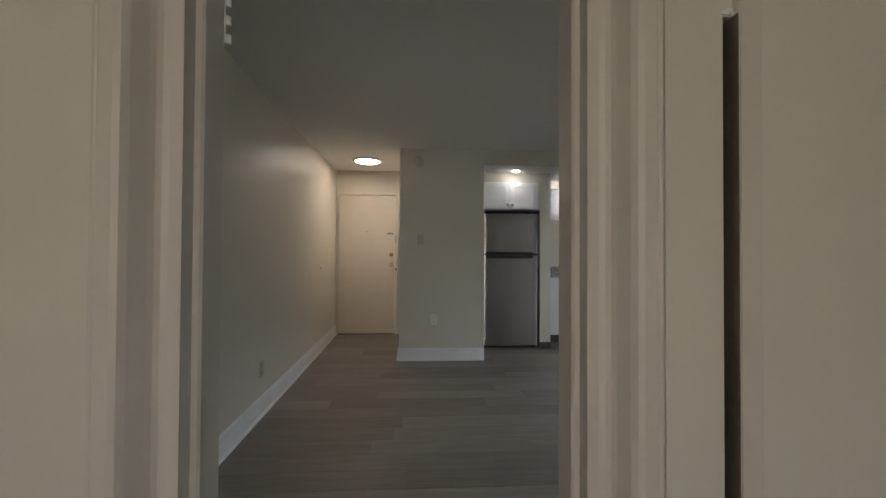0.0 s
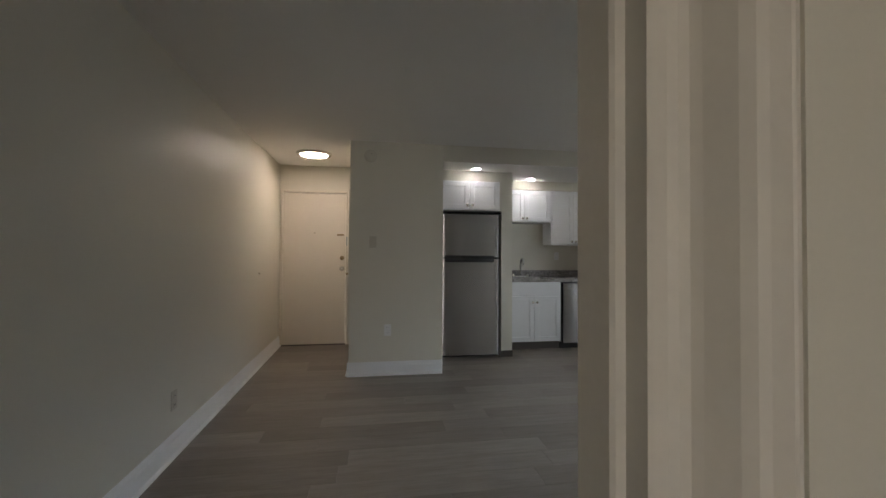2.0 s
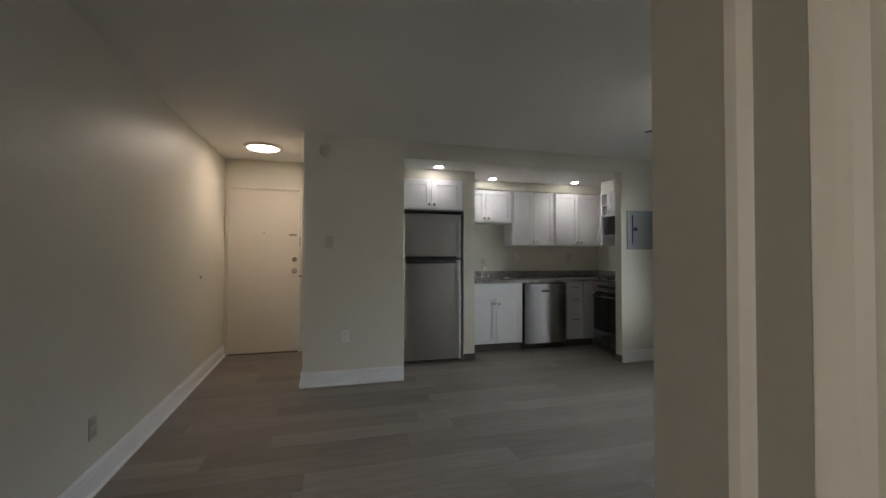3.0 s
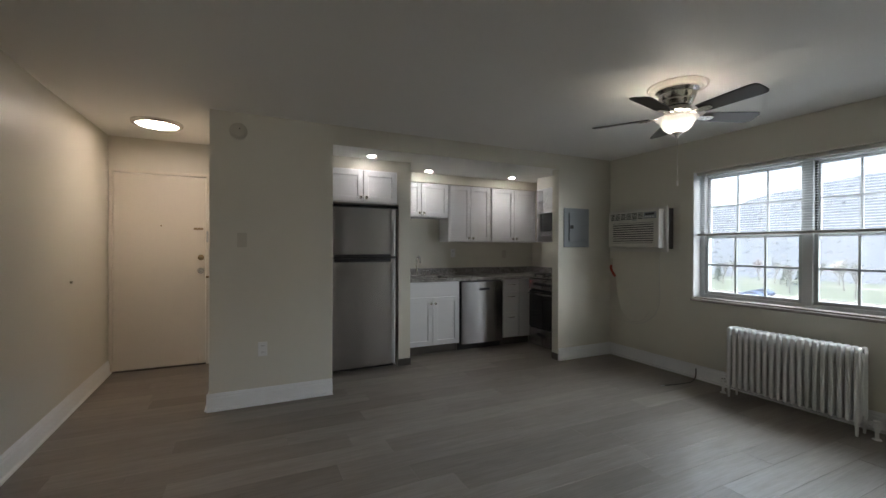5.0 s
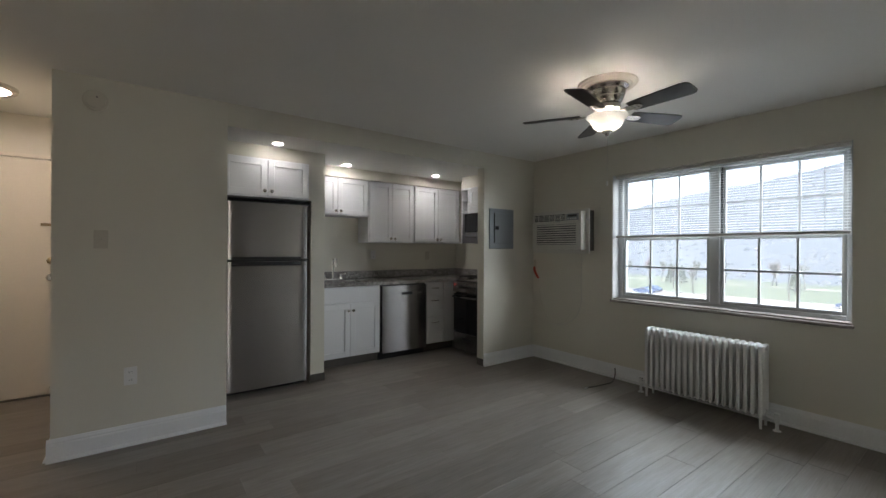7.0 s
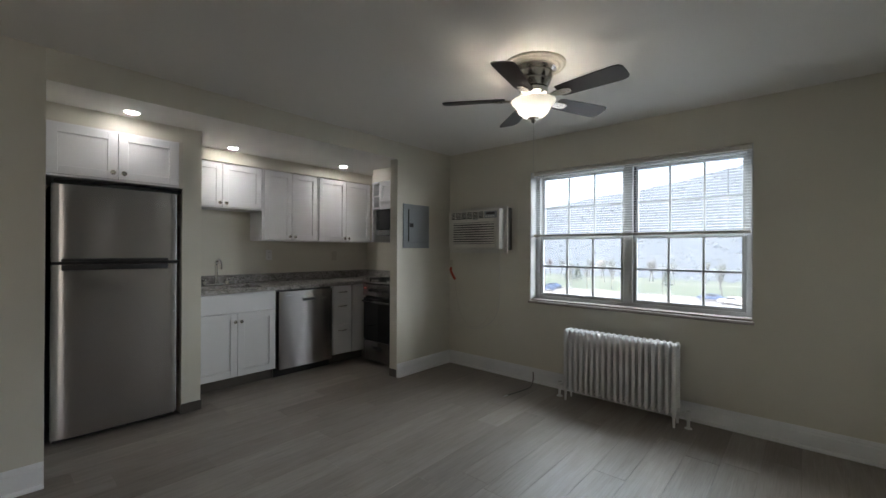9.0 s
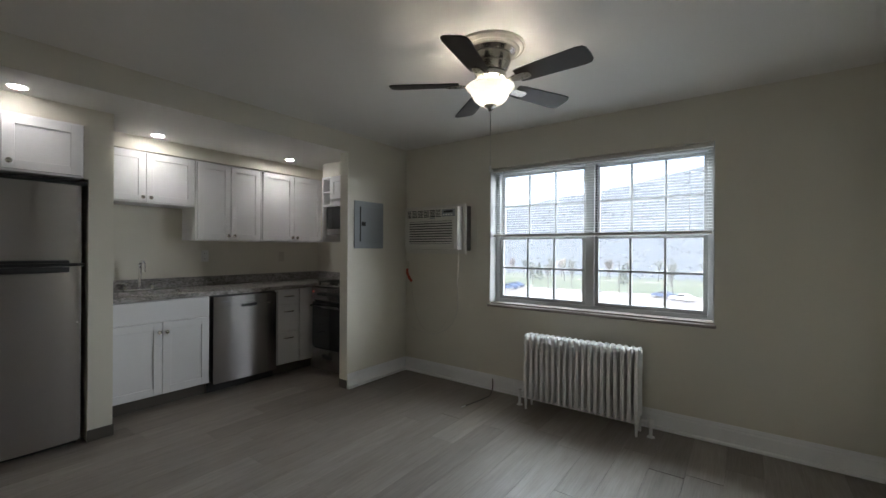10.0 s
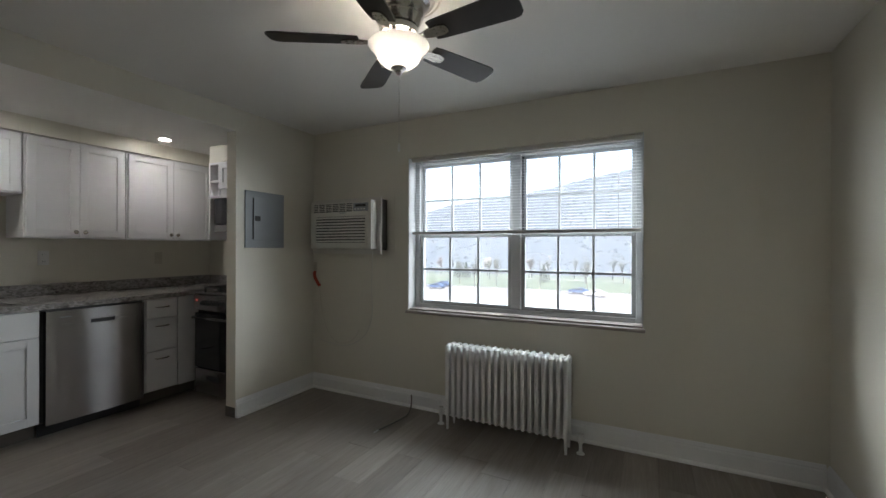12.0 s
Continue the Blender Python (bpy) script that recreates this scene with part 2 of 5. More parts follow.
def box(bm, x0, x1, y0, y1, z0, z1, bev=0.0, seg=1):
    vs = [bm.verts.new((x, y, z)) for x in (x0, x1) for y in (y0, y1) for z in (z0, z1)]
    quads = [(0, 1, 3, 2), (4, 6, 7, 5), (0, 4, 5, 1), (2, 3, 7, 6), (0, 2, 6, 4), (1, 5, 7, 3)]
    fs = [bm.faces.new([vs[i] for i in q]) for q in quads]
    if bev:
        es = list({e for f in fs for e in f.edges})
        bmesh.ops.bevel(bm, geom=es, offset=bev, segments=seg, affect="EDGES", profile=0.5)
    return bm


def boxes(*dims, bev=0.0, seg=1):
    bm = bmesh.new()
    for d in dims:
        box(bm, *d, bev=bev, seg=seg)
    return bm


def cyl(bm, p0, p1, r0, r1=None, seg=16):
    p0, p1 = Vector(p0), Vector(p1)
    r1 = r0 if r1 is None else r1
    q = (p1 - p0).to_track_quat("Z", "Y")
    rings = []
    for p, r in ((p0, r0), (p1, r1)):
        rings.append([bm.verts.new(p + q @ Vector((r * math.cos(a), r * math.sin(a), 0))) for a in (math.tau * i / seg for i in range(seg))])
    for i in range(seg):
        j = (i + 1) % seg
        bm.faces.new((rings[0][i], rings[0][j], rings[1][j], rings[1][i]))
    bm.faces.new(rings[0][::-1]), bm.faces.new(rings[1])
    return bm


def lathe(bm, profile, center, axis="Z", seg=32):
    """Turns (radius, height) pairs round an axis through center."""
    c = Vector(center)
    turn = {"Z": Matrix.Identity(3), "Y": Matrix.Rotation(radians(90), 3, "X"), "X": Matrix.Rotation(radians(-90), 3, "Y")}[axis]
    rings = []
    for r, h in profile:
        if r < 1e-5:
            rings.append([bm.verts.new(c + turn @ Vector((0, 0, h)))])
        else:
            rings.append([bm.verts.new(c + turn @ Vector((r * math.cos(a), r * math.sin(a), h))) for a in (math.tau * i / seg for i in range(seg))])
    for a, b in zip(rings, rings[1:]):
        for i in range(seg):
            j = (i + 1) % seg
            if len(a) == 1 and len(b) > 1:
                bm.faces.new((a[0], b[j], b[i]))
            elif len(b) == 1 and len(a) > 1:
                bm.faces.new((a[i], a[j], b[0]))
            elif len(a) > 1:
                bm.faces.new((a[i], a[j], b[j], b[i]))
    return bm


def tube(bm, pts, r, seg=8):
    """A round bar through points."""
    pts = [Vector(p) for p in pts]
    rings = []
    for i, p in enumerate(pts):
        d = (pts[min(i + 1, len(pts) - 1)] - pts[max(i - 1, 0)]).normalized()
        q = d.to_track_quat("Z", "Y")
        rings.append([bm.verts.new(p + q @ Vector((r * math.cos(a), r * math.sin(a), 0))) for a in (math.tau * k / seg for k in range(seg))])
    for a, b in zip(rings, rings[1:]):
        s = min(range(seg), key=lambda k: (b[k].co - a[0].co).length)
        for k in range(seg):
            bm.faces.new((a[k], a[(k + 1) % seg], b[(k + 1 + s) % seg], b[(k + s) % seg]))
    bm.faces.new(rings[0][::-1]), bm.faces.new(rings[-1])
    return bm


def arc(p0, p1, p2, n=10):
    """Points of a soft bend from p0 over p1 to p2."""
    p0, p1, p2 = Vector(p0), Vector(p1), Vector(p2)
    return [(1 - t) ** 2 * p0 + 2 * t * (1 - t) * p1 + t * t * p2 for t in (i / n for i in range(n + 1))]


def sweep(bm, section, start, end, side):
    """A straight moulding: section of (out, up) pairs, from start to end, out along side."""
    s, e, o = Vector(start), Vector(end), Vector(side)
    a = [bm.verts.new(s + o * u + Vector((0, 0, v))) for u, v in section]
    b = [bm.verts.new(e + o * u + Vector((0, 0, v))) for u, v in section]
    k = len(section)
    for i in range(k):
        bm.faces.new((a[i], a[(i + 1) % k], b[(i + 1) % k], b[i]))
    bm.faces.new(a[::-1]), bm.faces.new(b)
    return bm


def slab(bm, outline, z0, z1):
    """A flat plate with an (x, y) outline."""
    a = [bm.verts.new((x, y, z0)) for x, y in outline]
    b = [bm.verts.new((x, y, z1)) for x, y in outline]
    k = len(outline)
    for i in range(k):
        bm.faces.new((a[i], a[(i + 1) % k], b[(i + 1) % k], b[i]))
    bm.faces.new(a[::-1]), bm.faces.new(b)
    return bm


# ---- large structure ----
setting("floor", boxes((-1.45, 4.45, -2.6, 6.4, -0.12, -0.006)), M_SLOT, "grey oak vinyl plank floor", "floor")
floor_ob = bpy.data.objects["floor"]
ceil_bm = bmesh.new()
rows = [[ceil_bm.verts.new((x, y, z)) for y, z in ((-2.6, CEIL), (W, CEIL), (6.4, HALL), (6.4, 2.6), (-2.6, 2.6))] for x in (-1.45, 4.45)]
for i in range(5):
    ceil_bm.faces.new((rows[0][i], rows[0][(i + 1) % 5], rows[1][(i + 1) % 5], rows[1][i]))
ceil_bm.faces.new(rows[0]), ceil_bm.faces.new(rows[1][::-1])
setting("ceiling", ceil_bm, M_CEIL, "smooth off-white painted ceiling", "ceiling")

# west wall stands a little out of square
LX0, LX1 = -0.995, -1.125
left = slab(bmesh.new(), [(LX0, YS), (LX1, BACK), (LX1 - 0.15, BACK), (LX0 - 0.28, YS)], 0, WT)
setting("wall_west", left, M_WALL, "long greige painted wall of the living room", "wall")

DL, DR, DT = -1.088, -0.268, 2.04
setting("wall_entry", boxes((LX1 - 0.15, DL - 0.03, BACK, BACK + 0.14, 0, WT), (DR + 0.03, 0.81, BACK, BACK + 0.14, 0, WT),
                            (DL - 0.03, DR + 0.03, BACK, BACK + 0.14, DT + 0.03, WT), (-1.35, 0.0, BACK + 0.3, BACK + 0.36, 0, WT)), M_WALL, "greige wall round the entry door", "wall")
setting("wall_closet_block", boxes((-0.125, 0.815, W, BACK - 0.002, 0, WT)), M_WALL, "greige wall block between entry hall and kitchen", "wall")
setting("wall_kitchen_back", boxes((0.815, 4.4, BACK, BACK + 0.14, 0, WT)), M_WALL, "greige wall behind the kitchen counter", "wall")
setting("wall_fridge_fin", boxes((1.617, 1.75, 5.25, BACK - 0.002, 0, SOFB - 0.003)), M_WALL, "short greige wall beside the fridge", "wall")
setting("wall_kitchen_return", boxes((3.34, XR - 0.002, W, W + 0.105, 0, WT)), M_WALL, "greige return wall beside the kitchen opening", "wall")
sof_bm = bmesh.new()
for x0, x1, y0 in ((0.817, 3.338, W), (3.338, XR - 0.002, W + 0.107)):
    zf = SOF + (SOFB - SOF) * (y0 - W) / (BACK - W)
    a, b = [[sof_bm.verts.new((x, y, z)) for y, z in ((y0, zf), (BACK - 0.002, SOFB), (BACK - 0.002, 2.45), (y0, 2.45))] for x in (x0, x1)]
    for i in range(4):
        sof_bm.faces.new((a[i], a[(i + 1) % 4], b[(i + 1) % 4], b[i]))
    sof_bm.faces.new(a[::-1]), sof_bm.faces.new(b)
setting("wall_soffit", sof_bm, M_CEIL, "dropped soffit over the kitchen", "wall")
setting("wall_header", boxes((0.8155, 3.3395, W - 0.0009, W - 0.0003, SOF + 0.0005, CEIL - 0.0005)), M_WALL, "greige face of the soffit over the kitchen opening", "wall")
setting("wall_bulkhead", boxes((1.752, XR - 0.003, 5.895, BACK - 0.003, 2.118, 2.245), (3.645, XR - 0.003, W + 0.11, 5.47, 2.06, 2.21), (3.98, XR - 0.003, 5.47, 5.894, 2.06, 2.225),
                               (0.817, 1.6165, 5.25, BACK - 0.003, 2.09, 2.215)), M_WALL, "greige fascia above the wall cabinets", "wall")

# window wall with its opening
WY0, WY1, WZ0, WZ1 = 1.925, 3.668, 0.785, 2.035
XO = XR + 0.30
setting("wall_window", boxes((XR, XO, -2.6, WY0, 0, WT), (XR, XO, WY1, 6.4, 0, WT), (XR, XO, WY0, WY1, 0, WZ0), (XR, XO, WY0, WY1, WZ1, WT)), M_WALL, "greige painted window wall", "wall")

# doorway wall, with the slot beside the casing
SX0, SX1, SZ = 0.6243, 0.644, 1.59
YL, YP = 0.837, 0.824  # faces of the boards on both sides of the slot
JT = 2.04
setting("wall_doorway", boxes((-1.30, DX0 - 0.0865, YN, YS, 0, WT), (DX0 - 0.0865, DX0 - 0.03, 0.9035, YS, 0, WT), (DX1 + 0.0865, 0.5198, YN, YS, 0, WT), (0.5198, SX0, YL, YS, 0, WT), (DX1 + 0.03, DX1 + 0.0865, 0.9035, YS, 0, WT), (SX1, XR - 0.002, YP, YS, 0, WT),
                              (SX0, SX1, YL + 0.002, YS, SZ, WT), (SX0, SX1, YN + 0.12, YS, 0, SZ), (DX0 - 0.0865, DX1 + 0.0865, 0.9035, YS, JT + 0.03, WT)), M_WALL, "greige wall with the inner doorway", "wall")
# added dark sheets: the slot's shade is put into their colour
setting("trim_slot_lining", boxes((SX0 + 0.0002, SX0 + 0.0022, YN + 0.004, YN + 0.119, 0.001, SZ - 0.001), (SX1 - 0.0022, SX1 - 0.0002, YP + 0.0004, YN + 0.119, 0.001, SZ - 0.001), (SX0 + 0.0025, SX1 - 0.0025, YN + 0.116, YN + 0.1195, 0.001, SZ - 0.001)), M_SLOT, "dark lining that paints the shade inside the narrow slot", "trim")
setting("trim_slot_strip", boxes((SX1 + 0.0005, 0.684, YP - 0.0025, YP - 0.0003, 0.0, WT - 0.1), bev=0.0008), M_CASE, "painted strip beside the narrow slot", "trim")
chip = bmesh.new()
for u, z, s in ((0.006, 0.006, 0.008), (0.014, 0.010, 0.007), (0.020, 0.004, 0.006)):
    box(chip, SX0 + u - s, SX0 + u + s * 0.6, YL - 0.0022, YL - 0.0004, SZ + z - s * 0.5, SZ + z + s * 0.5, 0.0006)
setting("trim_paint_chips", chip, M_TRIM, "chipped paint over the slot", "trim")
# near room closes round the start of the walk, with a window behind
setting("wall_near_west", boxes((-1.45, -1.302, -2.6, YN, 0, WT)), M_WALL, "side wall of the near room", "wall")
setting("wall_near_back", boxes((-1.3, -0.50, -2.6, -2.45, 0, WT), (0.20, XR - 0.002, -2.6, -2.45, 0, WT), (-0.50, 0.20, -2.6, -2.45, 0, 1.0), (-0.50, 0.20, -2.6, -2.45, 1.92, WT)), M_WALL, "rear wall of the near room with a window opening", "wall")

# door jambs, with the rabbet, and mirrored casings
MID = DX0 + DX1
for side in (0, 1):
    fx = (lambda v: v) if side else (lambda v: MID - v)
    bm = slab(bmesh.new(), [(fx(x), y) for x, y in [(0.395, YS - 0.003), (0.395, 0.950), (0.399, 0.944), (0.4075, 0.938), (0.408, 0.9025), (0.4225, 0.9025), (0.4225, YS - 0.003)]], 0, JT + 0.012)
    setting("trim_jamb", bm, M_CASE, "painted wooden door jamb", "door frame")
    prof = [(0.408, 0.902), (0.430, 0.9012), (0.441, 0.8985), (0.449, 0.8925), (0.4545, 0.882), (0.4595, 0.868), (0.4655, 0.852), (0.4735, 0.8415), (0.484, 0.8385), (0.507, 0.8385), (0.509, 0.8400), (0.512, 0.8385), (0.517, 0.8390), (0.5195, 0.842), (0.5195, YN - 0.0005), (0.480, YN - 0.0005), (0.480, 0.902)]
    setting("trim_casing", slab(bmesh.new(), [(fx(x), y) for x, y in prof], 0, JT + 0.06), M_CASE, "moulded wooden door casing, cream paint", "casing", smooth=False)
setting("trim_head", boxes((DX0 - 0.027, DX1 + 0.027, YN + 0.001, YS - 0.003, JT + 0.013, JT + 0.028)), M_CASE, "painted door head", "door frame")
setting("trim_head_casing", boxes((DX0 - 0.12, DX1 + 0.12, 0.837, YN - 0.001, JT + 0.061, JT + 0.15), bev=0.004), M_CASE, "painted casing over the doorway", "casing")

# baseboards
BB = [(0, 0), (0.031, 0), (0.031, 0.007), (0.0285, 0.013), (0.023, 0.018), (0.0165, 0.020), (0.016, 0.095), (0.0145, 0.102), (0.011, 0.106), (0.011, 0.116), (0.007, 0.124), (0.004, 0.133), (0, 0.135)]


def baseboard(p, q, out):
    setting("baseboard", sweep(bmesh.new(), BB, (*p, 0.0005), (*q, 0.0005), (*out, 0)), M_TRIM, "white moulded wooden baseboard", "baseboard")


baseboard((LX0 + 0.001, YS), (LX1 + 0.001, BACK - 0.012), (1, 0))
baseboard((-0.141, W - 0.001), (0.814, W - 0.001), (0, -1))
baseboard((-0.126, W), (-0.126, BACK), (-1, 0))
baseboard((3.34, W - 0.001), (XR - 0.017, W - 0.001), (0, -1))
baseboard((XR - 0.001, YS + 0.017), (XR - 0.001, W - 0.001), (-1, 0))
baseboard((0.46, YS + 0.001), (XR - 0.001, YS + 0.001), (0, 1))
baseboard((LX0 + 0.02, YS + 0.001), (-0.36, YS + 0.001), (0, 1))
setting("baseboard", boxes((3.334, 3.3395, W + 0.002, W + 0.104, 0.0005, 0.075)), M_COVE, "dark vinyl cove base on the wall end", "baseboard")
setting("baseboard", boxes((1.612, 1.7555, 5.244, 5.2495, 0.0005, 0.075), (1.7503, 1.7555, 5.2497, 5.60, 0.0005, 0.075)), M_COVE, "dark vinyl cove base on the fridge wall", "baseboard")


# ---- kitchen ----
def shaker(name, u0, u1, z0, z1, front, parent, label="", rail=0.055, thick=0.02, turn=None):
    """A frame-and-panel door facing -y with its face at front; turn: moves it to another wall."""
    bm = bmesh.new()
    y0, y1 = front, front + thick
    box(bm, u0, u0 + rail, y0, y1, z0, z1, 0.0015)
    box(bm, u1 - rail, u1, y0, y1, z0, z1, 0.0015)
    box(bm, u0 + rail - 0.001, u1 - rail + 0.001, y0 + 0.0004, y1, z0, z0 + rail, 0.0012)
    box(bm, u0 + rail - 0.001, u1 - rail + 0.001, y0 + 0.0004, y1, z1 - rail, z1, 0.0012)
    box(bm, u0 + rail - 0.002, u1 - rail + 0.002, y0 + 0.011, y1 - 0.003, z0 + rail - 0.002, z1 - rail + 0.002)
    if turn:
        bmesh.ops.transform(bm, matrix=turn, verts=bm.verts)
    return part(name, bm, M_CAB, parent, label)


def knob(x, front, z, parent):
    bm = lathe(bmesh.new(), [(0.0, 0.0), (0.008, 0.0), (0.007, 0.003), (0.0055, 0.011), (0.007, 0.014), (0.0145, 0.017), (0.0165, 0.021), (0.0145, 0.027), (0.008, 0.03), (0.0, 0.031)], (x, front, z), "Y", 20)
    return part("knob", bm, M_NICKEL, parent, "round brushed nickel knob", True)


def wall_cabinet(x0, x1, z0, z1, front, back, label, knob_z, gap=0.012):
    """Two-door cabinet hung on the wall; front is the face of its doors."""
    c = thing("wall_cabinet", ((x0 + x1) / 2, back, z0), label, "cabinet", "white wall cabinets")
    f = front + 0.021
    bm = boxes((x0, x1, f, back, z0, z1), bev=0.001)
    part("body", bm, M_CAB, c)
    m = (x0 + x1) / 2
    for a, b, k in ((x0 + gap, m - 0.0015, m - 0.03), (m + 0.0015, x1 - gap, m + 0.03)):
        d = shaker("door", a, b, z0 + gap, z1 - gap, front, c)
        knob(k, front - 0.0002, knob_z, d)
    return c


wall_cabinet(0.84, 1.583, 1.735, 2.080, 5.195, 5.80, "white shaker cabinet over the steel fridge", 1.79)
wall_cabinet(1.7525, 2.538, 1.672, 2.114, 5.90, BACK - 0.002, "short white shaker wall cabinet over the sink", 1.72)
wall_cabinet(2.545, 3.188, 1.362, 2.114, 5.90, BACK - 0.002, "tall white shaker wall cabinet with nickel knobs", 1.41)
wall_cabinet(3.193, 3.965, 1.362, 2.114, 5.90, BACK - 0.002, "tall white shaker wall cabinet in the corner", 1.41)
trim = boxes((1.752, 3.98, 5.888, 5.9205, 2.1145, 2.126))
setting("trim_cornice", trim, M_CASE, "thin moulding above the wall cabinets", "trim")
setting("trim_cornice", boxes((0.82, 1.615, 5.236, 5.2495, 2.082, 2.096), (1.590, 1.615, 5.2385, 5.2495, 1.735, 2.0815)), M_CASE, "thin moulding round the fridge cabinet", "trim")

# cabinet over the stove: open cubby, door, filler
side = thing("stove_wall_cabinet", (XR - 0.01, 5.15, 1.735), "white wall cabinet with an open cubby above the microwave", "cabinet", "white wall cabinets")
SXF = 3.64
part("body", boxes((SXF, XR - 0.003, 5.455, 5.473, 1.36, 2.058), (SXF, XR - 0.003, 5.325, 5.340, 1.74, 2.058), (SXF + 0.3, XR - 0.003, 5.34, 5.455, 1.74, 2.058), (SXF, SXF + 0.3, 5.34, 5.455, 1.74, 1.755),
                   (SXF, SXF + 0.3, 5.34, 5.455, 2.04, 2.058), (SXF + 0.01, XR - 0.003, 4.82, 5.325, 1.74, 2.058)), M_CAB, side)
part("shelf", boxes((SXF + 0.004, SXF + 0.3, 5.34, 5.455, 1.885, 1.90)), M_CAB, side)
flip = Matrix.Translation((SXF - 0.012, 0, 0)) @ Matrix.Rotation(radians(-90), 4, "Z")
shaker("door", -5.325, -4.83, 1.815, 2.05, 0.0, side, turn=flip)
part("ledge", boxes((SXF - 0.05, XR - 0.003, 5.40, 5.4545, 1.36, 1.378)), M_CAB, side)

# microwave
mw = thing("microwave", (XR - 0.01, 5.13, 1.435), "stainless over-range microwave with a black glass door", "microwave")
part("body", boxes((SXF + 0.02, XR - 0.003, 4.83, 5.398, 1.437, 1.737), bev=0.004), M_BLACK, mw)
part("trim", boxes((SXF, SXF + 0.0195, 4.83, 5.398, 1.437, 1.50), bev=0.003), M_STEEL, mw, "brushed steel lower trim")
part("door", boxes((SXF - 0.002, SXF + 0.0195, 4.98, 5.398, 1.502, 1.735), bev=0.003), M_DARKGLASS, mw, "black glass door")
part("control_panel", boxes((SXF - 0.002, SXF + 0.0195, 4.83, 4.977, 1.502, 1.735), bev=0.003), M_BLACK, mw)
part("window", boxes((SXF - 0.004, SXF - 0.0021, 5.04, 5.36, 1.545, 1.70)), M_DARKGLASS, mw)

# base units
FY = 5.532
sinkcab = thing("sink_cabinet", (2.16, 5.85, 0), "white shaker sink base cabinet with two doors", "cabinet", "white base cabinets")
part("body", boxes((1.757, 2.505, FY + 0.021, 6.19, 0.105, 0.868)), M_CAB, sinkcab)
part("false_front", boxes((1.76, 2.503, FY, FY + 0.02, 0.692, 0.862), bev=0.002), M_CAB, sinkcab)
for a, b, k in ((1.76, 2.145, 2.119), (2.148, 2.503, 2.174)):
    d = shaker("door", a, b, 0.108, 0.686, FY, sinkcab, rail=0.06)
    knob(k, FY - 0.0002, 0.61, d)
part("toe_kick", boxes((1.757, 2.505, FY + 0.075, FY + 0.09, 0.001, 0.104)), M_COVE, sinkcab, "dark recessed toe kick")

drawers = thing("drawer_cabinet", (3.3, 5.85, 0), "white base cabinet with three stacked drawers", "cabinet", "white base cabinets")
part("body", boxes((3.146, 3.60, FY + 0.021, 6.19, 0.105, 0.868)), M_CAB, drawers)
for z0, z1 in ((0.715, 0.858), (0.445, 0.703), (0.118, 0.433)):
    d = part("drawer", boxes((3.158, 3.395, FY, FY + 0.02, z0, z1), bev=0.002), M_CAB, drawers)
    zc = z1 - 0.06
    part("handle", tube(bmesh.new(), [(3.225, FY, zc), (3.228, FY - 0.018, zc), (3.25, FY - 0.026, zc), (3.30, FY - 0.026, zc), (3.322, FY - 0.018, zc), (3.325, FY, zc)], 0.0055), M_NICKEL, d, "nickel bar pull", True)
part("toe_kick", boxes((3.146, 3.60, FY + 0.075, FY + 0.09, 0.001, 0.104)), M_COVE, drawers, "dark recessed toe kick")
part("filler", boxes((3.41, 3.60, FY + 0.004, FY + 0.0205, 0.105, 0.866), bev=0.001), M_CAB, drawers)

# dishwasher
dw = thing("dishwasher", (2.83, 5.85, 0), "stainless steel dishwasher with a pocket handle", "dishwasher")
part("body", boxes((2.512, 3.14, FY + 0.03, 6.15, 0.1, 0.866)), M_BLACK, dw)
curve = []
for i in range(9):
    u = i / 8
    curve.append((2.532 + 0.6 * u, FY - 0.015 - 0.010 * math.sin(math.pi * u)))
part("door", slab(bmesh.new(), curve + [(3.132, FY + 0.029), (2.532, FY + 0.029)], 0.085, 0.852), M_STEEL, dw, "brushed steel front", True)
part("pocket_handle", boxes((2.775, 2.925, FY - 0.031, FY - 0.0245, 0.745, 0.770), bev=0.003), M_BLACK, dw, "black pocket grip")
part("grip_bar", boxes((2.775, 2.925, FY - 0.034, FY - 0.0255, 0.772, 0.779), bev=0.002), M_STEEL, dw)
part("badge", boxes((2.60, 2.68, FY - 0.0215, FY - 0.020, 0.805, 0.811)), M_GREY, dw)
part("control_strip", boxes((2.60, 3.065, FY - 0.0265, FY - 0.0245, 0.752, 0.765)), M_STEEL, dw)
part("toe_kick", boxes((2.512, 3.14, FY + 0.06, FY + 0.07, 0.001, 0.084)), M_BLACK, dw)

# counter with the undermount sink cut out
CT = 0.908
SKX0, SKX1, SKY0, SKY1 = 1.87, 2.42, 5.62, 5.98
counter = thing("countertop", (2.9, 5.85, CT - 0.037), "speckled grey granite countertop with backsplash", "countertop")
part("slab", boxes((1.757, SKX0, 5.498, 6.215, CT - 0.036, CT), (SKX1, 3.455, 5.498, 6.215, CT - 0.036, CT), (SKX0, SKX1, 5.498, SKY0, CT - 0.036, CT), (SKX0, SKX1, SKY1, 6.215, CT - 0.036, CT), (3.455, 4.148, 5.535, 6.215, CT - 0.036, CT)), M_GRANITE, counter)
part("backsplash", boxes((1.757, 4.148, 6.192, 6.2185, CT + 0.0005, CT + 0.09), bev=0.003), M_GRANITE, counter)
part("backsplash", boxes((4.12, 4.1475, 5.54, 6.191, CT + 0.0005, CT + 0.09), bev=0.003), M_GRANITE, counter)
sink = thing("sink", (2.145, 5.8, 0.70), "stainless undermount kitchen sink", "sink")
